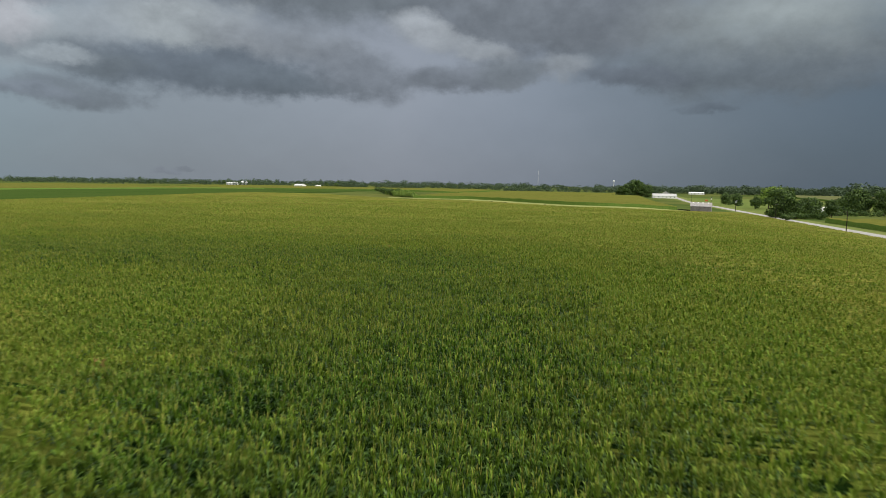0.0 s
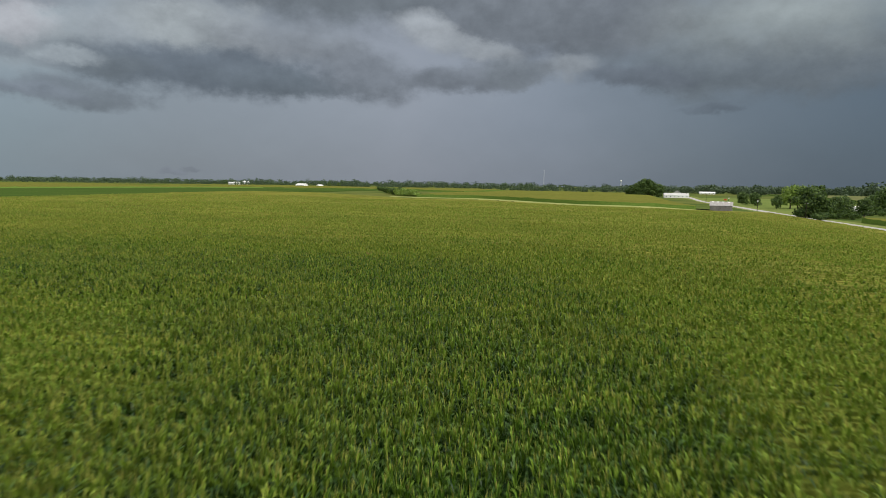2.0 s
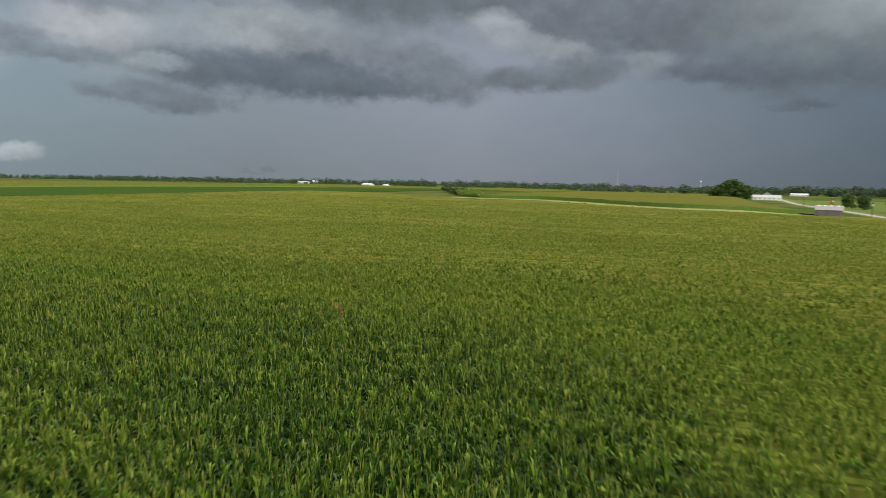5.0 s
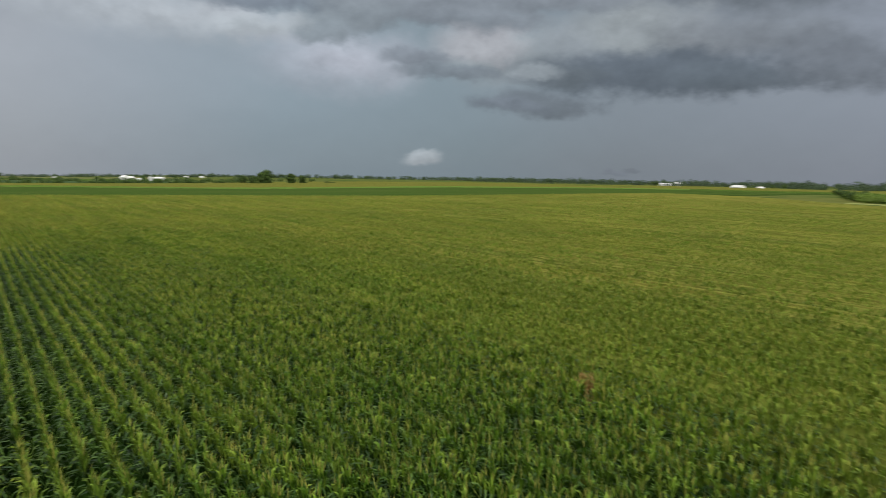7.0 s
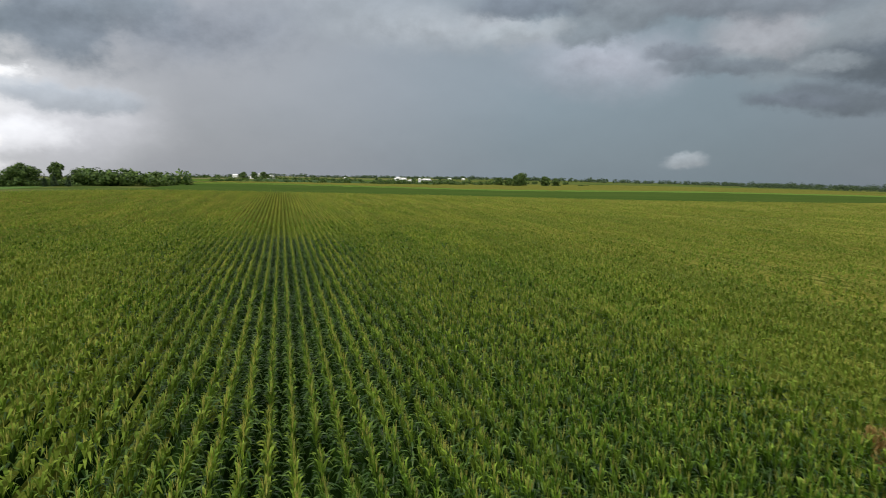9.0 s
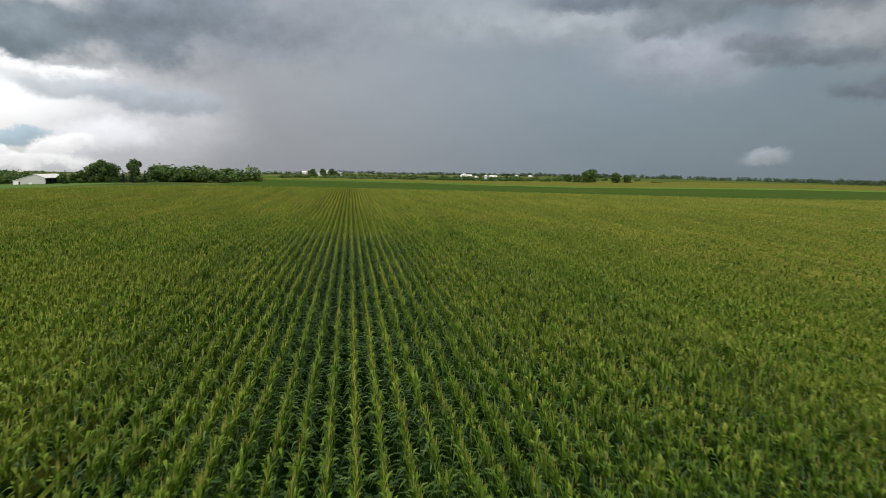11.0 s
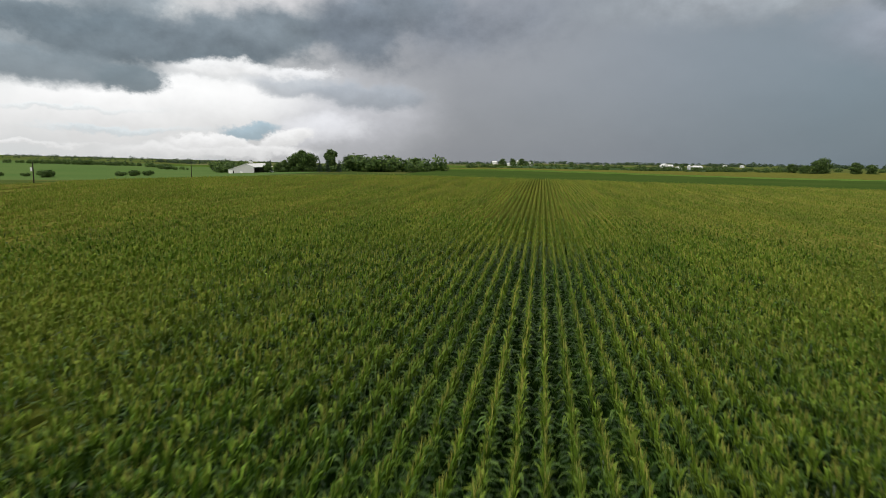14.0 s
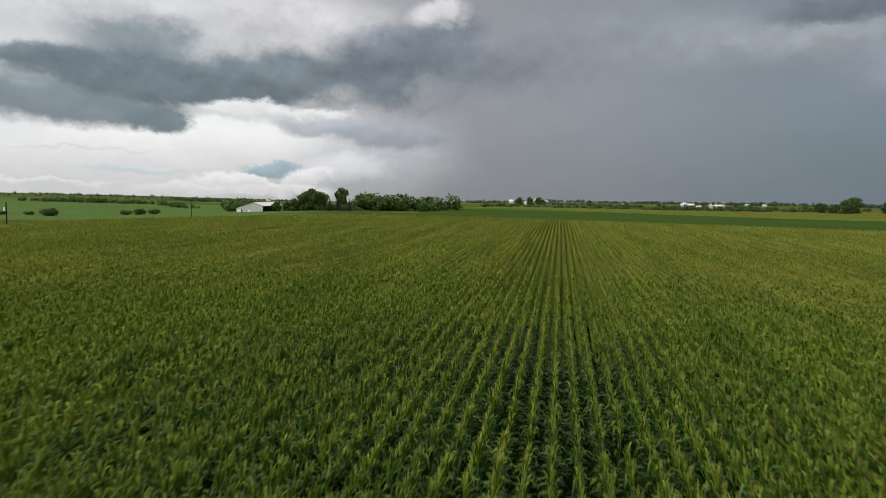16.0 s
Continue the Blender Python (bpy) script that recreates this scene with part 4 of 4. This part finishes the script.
def board_barn(x, y, turn):
    """The old barn by the road: upright boards, a patched tin roof of single sheets."""
    root = thing("barn", x, y, "old weathered board barn with a patched tin roof", "barn", turn, sink=0.2)
    long, half, wall, ridge = 13.5, 4.6, 3.9, 6.3
    body = part("wall", prism([(-half, 0), (half, 0), (half, wall), (0, ridge), (-half, wall)], -long / 2, long / 2), M_OLD_WOOD, root)
    body.matrix_basis = pose(0, 0, 0, 0, 0, 90)
    r = random.Random(4)
    u = -long / 2
    while u < long / 2 - 0.1:
        w = r.uniform(0.26, 0.34)
        for sgn in (1, -1):
            part("board", box(u, u + w - 0.03, sgn * half - 0.03, sgn * half + 0.03, r.uniform(0.0, 0.25), wall - r.uniform(0.0, 0.12)), M_OLD_WOOD, body).matrix_basis = pose(0, 0, 0, 0, 0, -90)
        u += w
    slope = math.atan2(ridge - wall, half)
    run = math.hypot(half + 0.5, (half + 0.5) * math.tan(slope))
    for sgn in (1, -1):
        lay = Matrix.Translation((0, 0, ridge)) @ (Matrix.Rotation(-slope, 4, "X") if sgn > 0 else Matrix.Rotation(math.pi, 4, "Z") @ Matrix.Rotation(-slope, 4, "X"))
        for k in range(9):
            x0 = -long / 2 - 0.4 + k * (long + 0.8) / 9
            part("roof_sheet", box(x0, x0 + (long + 0.8) / 9 - 0.04, 0, run, 0.02 + 0.03 * (k % 2), 0.07 + 0.03 * (k % 2)), M_OLD_ROOF, root).matrix_basis = lay
        for x0 in (-5.2, -1.6, 1.5, 4.6):
            part("roof_patch", box(x0, x0 + 1.1, 0.1, 1.2, 0.11, 0.15), M_METAL_ROOF, root, "newer white patch").matrix_basis = lay
    return root


def steel_barn(x, y):
    """The open-fronted steel barn: gable to the east, open side to the north, its low eave to the south."""
    root = thing("barn", x, y, "large grey steel barn with a white roof and open front", "barn", sink=0.3)
    n, s, top, eave, low, w, e = 9.0, -10.0, 6.9, 4.9, 2.6, -18.0, 11.0
    pk = 3.0
    for u in (e, w):
        part("gable_wall", prism([(s, 0), (n, 0), (n, eave), (pk, top), (s, low)], u - 0.12, u + 0.12), M_SIDING, root).matrix_basis = pose(0, 0, 0, 0, 0, 90) @ Matrix.Diagonal((1, -1, 1, 1))
    part("back_wall", box(w, e, s - 0.1, s + 0.1, 0, low), M_SIDING, root)
    part("floor", box(w, e, s, n, 0.05, 0.32), M_SOIL, root)
    for a, b in (((n + 0.5, eave - 0.2), (pk, top + 0.05)), ((pk, top + 0.05), (s - 0.5, low - 0.2))):
        part("roof", prism([a, b, (b[0], b[1] + 0.18), (a[0], a[1] + 0.18)], w - 0.4, e + 0.4), M_METAL_ROOF, root, "white sheet-steel roof").matrix_basis = pose(0, 0, 0, 0, 0, 90) @ Matrix.Diagonal((1, -1, 1, 1))
    part("header", box(w, e, n - 0.15, n + 0.1, eave - 0.35, eave - 0.1), M_METAL_ROOF, root)
    for k in range(5):
        u = w + 0.2 + k * (e - w - 0.4) / 4
        part("post", box(u - 0.12, u + 0.12, n - 0.2, n + 0.05, 0, eave - 0.4), M_POLE, root)
    part("door", box(e + 0.12, e + 0.2, s + 0.5, s + 3.2, 0.1, 2.3), M_WHITE, root, "white sliding door")
    # No opening is cut here; the dark panel paints the shade of a doorway
    part("doorway_panel", box(e + 0.12, e + 0.16, s + 3.3, s + 4.2, 0.1, 2.1), M_DARK, root, "narrow dark panel painted as doorway shade")
    return root


def silo(x, y, high, rad):
    root = thing("grain_bin", x, y, "round galvanised grain bin beside a farmstead", "grain bin", group="grain bins", sink=0.2)
    part("wall", tube((0, 0, 0), (0, 0, high), rad, rad, 18), M_GALV, root)
    part("roof", tube((0, 0, high), (0, 0, high + rad * 0.55), rad * 1.05, 0.2, 18), M_METAL_ROOF, root)


board_barn(71.5, 474, -11)
gabled("house", 86, 880, 4, 30, 9, 3.2, 6.0, "long white house with a pale grey roof among trees", "house", M_WHITE, M_SIDING, 6)
gabled("house", 92, 925, 80, 12, 9, 5.4, 8.4, "grey house behind the long white house", "house", M_SIDING, M_GREY_ROOF, 2)
gabled("shed", 183, 1281, 3, 27, 10, 3.0, 4.6, "long low white shed beyond the road", "shed", M_WHITE, M_METAL_ROOF, 4)
gabled("house", 153, 481, 25, 12, 9, 3.2, 5.7, "white house half hidden by farmyard trees", "house", M_WHITE, M_METAL_ROOF, 3)
gabled("shed", 143, 469, 80, 7, 5, 2.6, 4.2, "small white shed among farmyard trees", "shed", M_WHITE, M_METAL_ROOF, 0)
steel_barn(-466, -126)
gabled("house", -514, -92, 20, 12, 9, 2.9, 5.2, "pale house hidden behind farmyard trees", "house", M_SIDING, M_GREY_ROOF, 3)

FARM = "white farm building in a far farmstead"
gabled("farm_building", -1144, -4, 75, 8, 7, 6.5, 8.6, "tall white barn with a dark doorway panel below", "farm building", windows=0, door=True)
gabled("farm_building", -1190, 34, 10, 7, 6, 7, 10, "narrow tall white barn in a far farmstead", "farm building", windows=0)
gabled("farm_building", -1200, 54, 12, 20, 11, 4.2, 7, FARM, "farm building", windows=2)
gabled("farm_building", -1195, 18, 12, 14, 8, 3.2, 5, FARM, "farm building", windows=2)
gabled("farm_building", -1137, 277, 12, 15, 11, 6.5, 10, "big white barn with a bright roof", "farm building", windows=3)
gabled("farm_building", -1126, 284, 100, 8, 8, 5.5, 8.5, "white gabled wing of a big barn", "farm building", windows=0)
gabled("farm_building", -1150, 303, 12, 15, 8, 3.4, 5.2, "low white shed with a dark open side", "farm building", windows=4)
gabled("farm_building", -1200, 343, 100, 14, 18, 3.2, 6.4, "broad low-gabled white machine shed", "farm building", windows=0)
gabled("farm_building", -1500, 470, 20, 9, 6, 3, 5, FARM, "farm building")
gabled("farm_building", -1620, 540, 20, 9, 6, 3, 5, FARM, "farm building")
gabled("farm_building", -1330, 200, 20, 8, 6, 3, 4.5, FARM, "farm building")
silo(-1150, 319, 6.5, 3.0)
silo(-1156, 326, 5.5, 2.8)
gabled("farm_building", -905, 1436, -22, 26, 11, 4, 7, "long white farm building before the far woods", "farm building")
gabled("farm_building", -925, 1442, -22, 9, 8, 4.5, 7, "white farm building before the far woods", "farm building", windows=0)
silo(-893, 1455, 8, 4.2)
silo(-884, 1459, 7, 3.6)
gabled("farm_building", -548, 1092, -20, 22, 11, 4, 6.5, "long cream farm building with a white roof", "farm building")
gabled("farm_building", -520, 1110, 60, 10, 8, 3, 5, "small white outbuilding by a cream barn", "farm building")
gabled("farm_building", 330, 1500, 10, 34, 12, 4, 6.5, "far low shed with a rusty roof", "farm building", M_SIDING, M_OLD_ROOF, 0)
gabled("farm_building", -1650, -700, 30, 24, 10, 4, 6.5, "far white shed across the valley", "farm building", windows=0)

# ---- tower, mast, poles ----
tower = thing("water_tower", 50.7, 2158, "pale water tower far behind the woods", "water tower")
part("stem", tube((0, 0, 0), (0, 0, 28), 0.9, 0.7, 12), M_WHITE, tower)
bm = bmesh.new()
bmesh.ops.create_uvsphere(bm, u_segments=18, v_segments=10, radius=3.0, matrix=Matrix.Translation((0, 0, 30)) @ Matrix.Diagonal((1, 1, 0.85, 1)))
part("tank", bm, M_WHITE, tower)
mast = thing("radio_mast", -221, 2398, "slender lattice radio mast on the horizon", "radio mast")
for k in range(3):
    a = k * 2.094
    part("leg", tube((math.cos(a) * 1.0, math.sin(a) * 1.0, 0), (math.cos(a) * 0.6, math.sin(a) * 0.6, 66), 0.22, 0.18, 5), M_GALV, mast)
for k in range(16):
    z = 2 + k * 4.0
    part("brace", tube((1.0, 0, z), (-0.5, 0.86, z + 4), 0.12, 0.12, 4), M_GALV, mast)


def utility_pole(x, y, high, label="dark wooden utility pole beside the road", can=False, arm=True):
    root = thing("utility_pole", x, y, label, "utility pole", group="utility poles")
    part("post", tube((0, 0, -0.5), (0, 0, high), 0.19, 0.13, 8), M_POLE, root)
    if arm:
        part("crossarm", box(-1.1, 1.1, -0.06, 0.06, high - 0.75, high - 0.6), M_POLE, root)
        for k in (-1.0, -0.5, 0.5, 1.0):
            part("insulator", tube((k, 0, high - 0.6), (k, 0, high - 0.42), 0.05, 0.035, 6), M_GALV, root)
    if can:
        part("transformer", tube((0, -0.45, high - 2.3), (0, -0.45, high - 1.3), 0.33, 0.33, 10), M_METAL_ROOF, root, "pale grey transformer can")
    return root


for y, can in ((285, False), (390, False), (497, True), (600, True), (720, False), (880, False)):
    utility_pole(98.5, y, 9.0, can=can)
utility_pole(-200.4, -58.7, 4.8 - float(gz(-200.4, -58.7)), "dark wooden utility pole at the edge of the corn", True, False)
utility_pole(-313.5, -79.5, 4.2 - float(gz(-313.5, -79.5)), "dark wooden utility pole at the edge of the corn", False, False)

sign = thing("road_sign", 84, 533, "orange-red sign board on two posts", "sign")
part("board", box(-1.1, 1.1, -0.05, 0.05, 6.4, 7.6), M_RED, sign)
for k in (-1.0, 1.0):
    part("post", box(k - 0.06, k + 0.06, 0.06, 0.18, 0, 7.5), M_POLE, sign)

# ---- farmyard by the steel barn ----


def car(x, y, turn):
    root = thing("car", x, y, "small silver car parked beside the barn", "car", turn)
    part("body", prism([(-2.1, 0.35), (2.1, 0.35), (2.15, 0.75), (1.1, 0.9), (0.55, 1.42), (-1.2, 1.42), (-1.9, 0.95), (-2.15, 0.85)], -0.85, 0.85), M_CARBODY, root)
    part("window", prism([(0.95, 0.92), (0.5, 1.36), (-1.15, 1.36), (-1.7, 0.96)], -0.87, 0.87), M_GLASS, root)
    for px_ in (-1.3, 1.3):
        for py_ in (-0.78, 0.78):
            wheel = part("wheel", tube((px_, py_ - 0.11, 0.32), (px_, py_ + 0.11, 0.32), 0.32, 0.32, 14), M_TYRE, root)
            part("rim", tube((px_, py_ - 0.12, 0.32), (px_, py_ + 0.12, 0.32), 0.18, 0.18, 10), M_GALV, wheel)
    return root


car(-462, -108, 60)
tank = thing("propane_tank", -440, -119, "white propane tank on short legs", "tank", 40)
bm = tube((-1.4, 0, 0.9), (1.4, 0, 0.9), 0.55, 0.55, 14)
for sgn in (1, -1):
    bmesh.ops.create_uvsphere(bm, u_segments=14, v_segments=8, radius=0.55, matrix=Matrix.Translation((sgn * 1.4, 0, 0.9)))
part("vessel", bm, M_WHITE, tank)
for k in (-0.9, 0.9):
    part("leg", box(k - 0.1, k + 0.1, -0.35, 0.35, 0, 0.5), M_GALV, tank)

# ---- single trees and shrubs ----
for kind, x, y, h in (("wide", -684, 335, 17), ("wide", -678, 329, 14), ("round", -692, 312, 11), ("wide", -680, 318, 10), ("wide", -688, 366, 13), ("wide", -684, 378, 11), ("shrub", -690, 412, 5), ("shrub", -694, 422, 4)):
    plant(kind, x, y, h, "dark green broadleaf tree at the end of the corn", "field trees")
for kind, x, y, h in (("wide", -480, -98, 13.5), ("wide", -477, -91, 16), ("wide", -484, -88, 14), ("round", -470, -101, 9), ("wide", -468, -106, 7), ("tall", -500, -78, 17), ("round", -520, -70, 12)):
    plant(kind, x, y, h, "large dark green tree in the farmyard", "farmyard trees")
plant("round", -445, -103, 7, "small young tree before the barn", "farmyard trees")
for x, y, h in ((-468, -75, 9), (-470, -70, 10), (-474, -63, 9), (-452, -104, 9)):
    plant("spruce", x, y, h, "dark conical spruce beside the farmyard", "spruces")
for kind, x, y, h in (("wide", 36, 880, 18), ("wide", 46, 886, 24), ("tall", 52, 884, 24), ("wide", 58, 890, 21), ("round", 66, 888, 17), ("round", 28, 886, 12), ("shrub", 22, 860, 4)):
    plant(kind, x, y, h, "large dark tree beside the white house", "house trees")
for kind, x, y, h in (("wide", 127, 688, 13), ("wide", 129, 647, 12.5), ("round", 126, 561, 11), ("pale", 139, 573, 20), ("pale", 145, 576, 18), ("wide", 107, 411, 18.5), ("tall", 110, 414, 19), ("shrub", 104, 417, 6), ("shrub", 103, 384, 5), ("round", 115, 409, 11), ("wide", 121, 415, 13), ("wide", 128, 426, 13), ("round", 141, 433, 12), ("shrub", 128, 411, 5), ("shrub", 111, 400, 6), ("wide", 174, 490, 19), ("round", 180, 493, 16), ("wide", 190, 486, 18), ("round", 199, 483, 16), ("wide", 182, 535, 13)):
    plant(kind, x, y, h, "full leafy tree in the roadside farmyard", "roadside trees")
for kind, x, y, h in (("pale_shrub", -158, 524, 8), ("pale_shrub", -166, 530, 9), ("pale_shrub", -174, 540, 9), ("shrub", -181, 552, 9.5), ("shrub", -188, 566, 8.5), ("pale_shrub", -196, 584, 8), ("shrub", -204, 603, 8),
                      ("shrub", -214, 624, 8), ("shrub", -224, 650, 8), ("shrub", -236, 680, 7), ("shrub", -250, 715, 7), ("shrub", -266, 750, 7), ("shrub", -282, 785, 7)):
    plant(kind, x, y, h, "rounded bush along a drainage line", "drainage bushes", "shrub")
for kind, x, y, h in (("shrub", -403, -180, 4.5), ("shrub", -410, -176, 5.5), ("shrub", -418, -172, 5), ("shrub", -372, -205, 6.5), ("shrub", -377, -209, 5), ("shrub", -376, -222, 3.5), ("shrub", -372, -236, 3.5)):
    plant(kind, x, y, h, "dark rounded bush standing in the green pasture", "pasture bushes", "shrub")
for kind, x, y, h in (("wide", -1150, 8, 13), ("wide", -1170, 26, 13), ("wide", -1178, 40, 13), ("wide", -1165, 290, 11), ("wide", -1170, 312, 10), ("round", -1185, 48, 9), ("round", -1130, 236, 8), ("wide", -1180, 330, 7), ("round", -1010, 120, 9),
                      ("round", -1240, 380, 8), ("wide", -990, 420, 9), ("round", -930, 1430, 13), ("round", -945, 1435, 10), ("round", -510, 1130, 9), ("wide", -495, 1140, 10)):
    plant(kind, x, y, h, "tree beside a far farmstead", "farmstead trees")
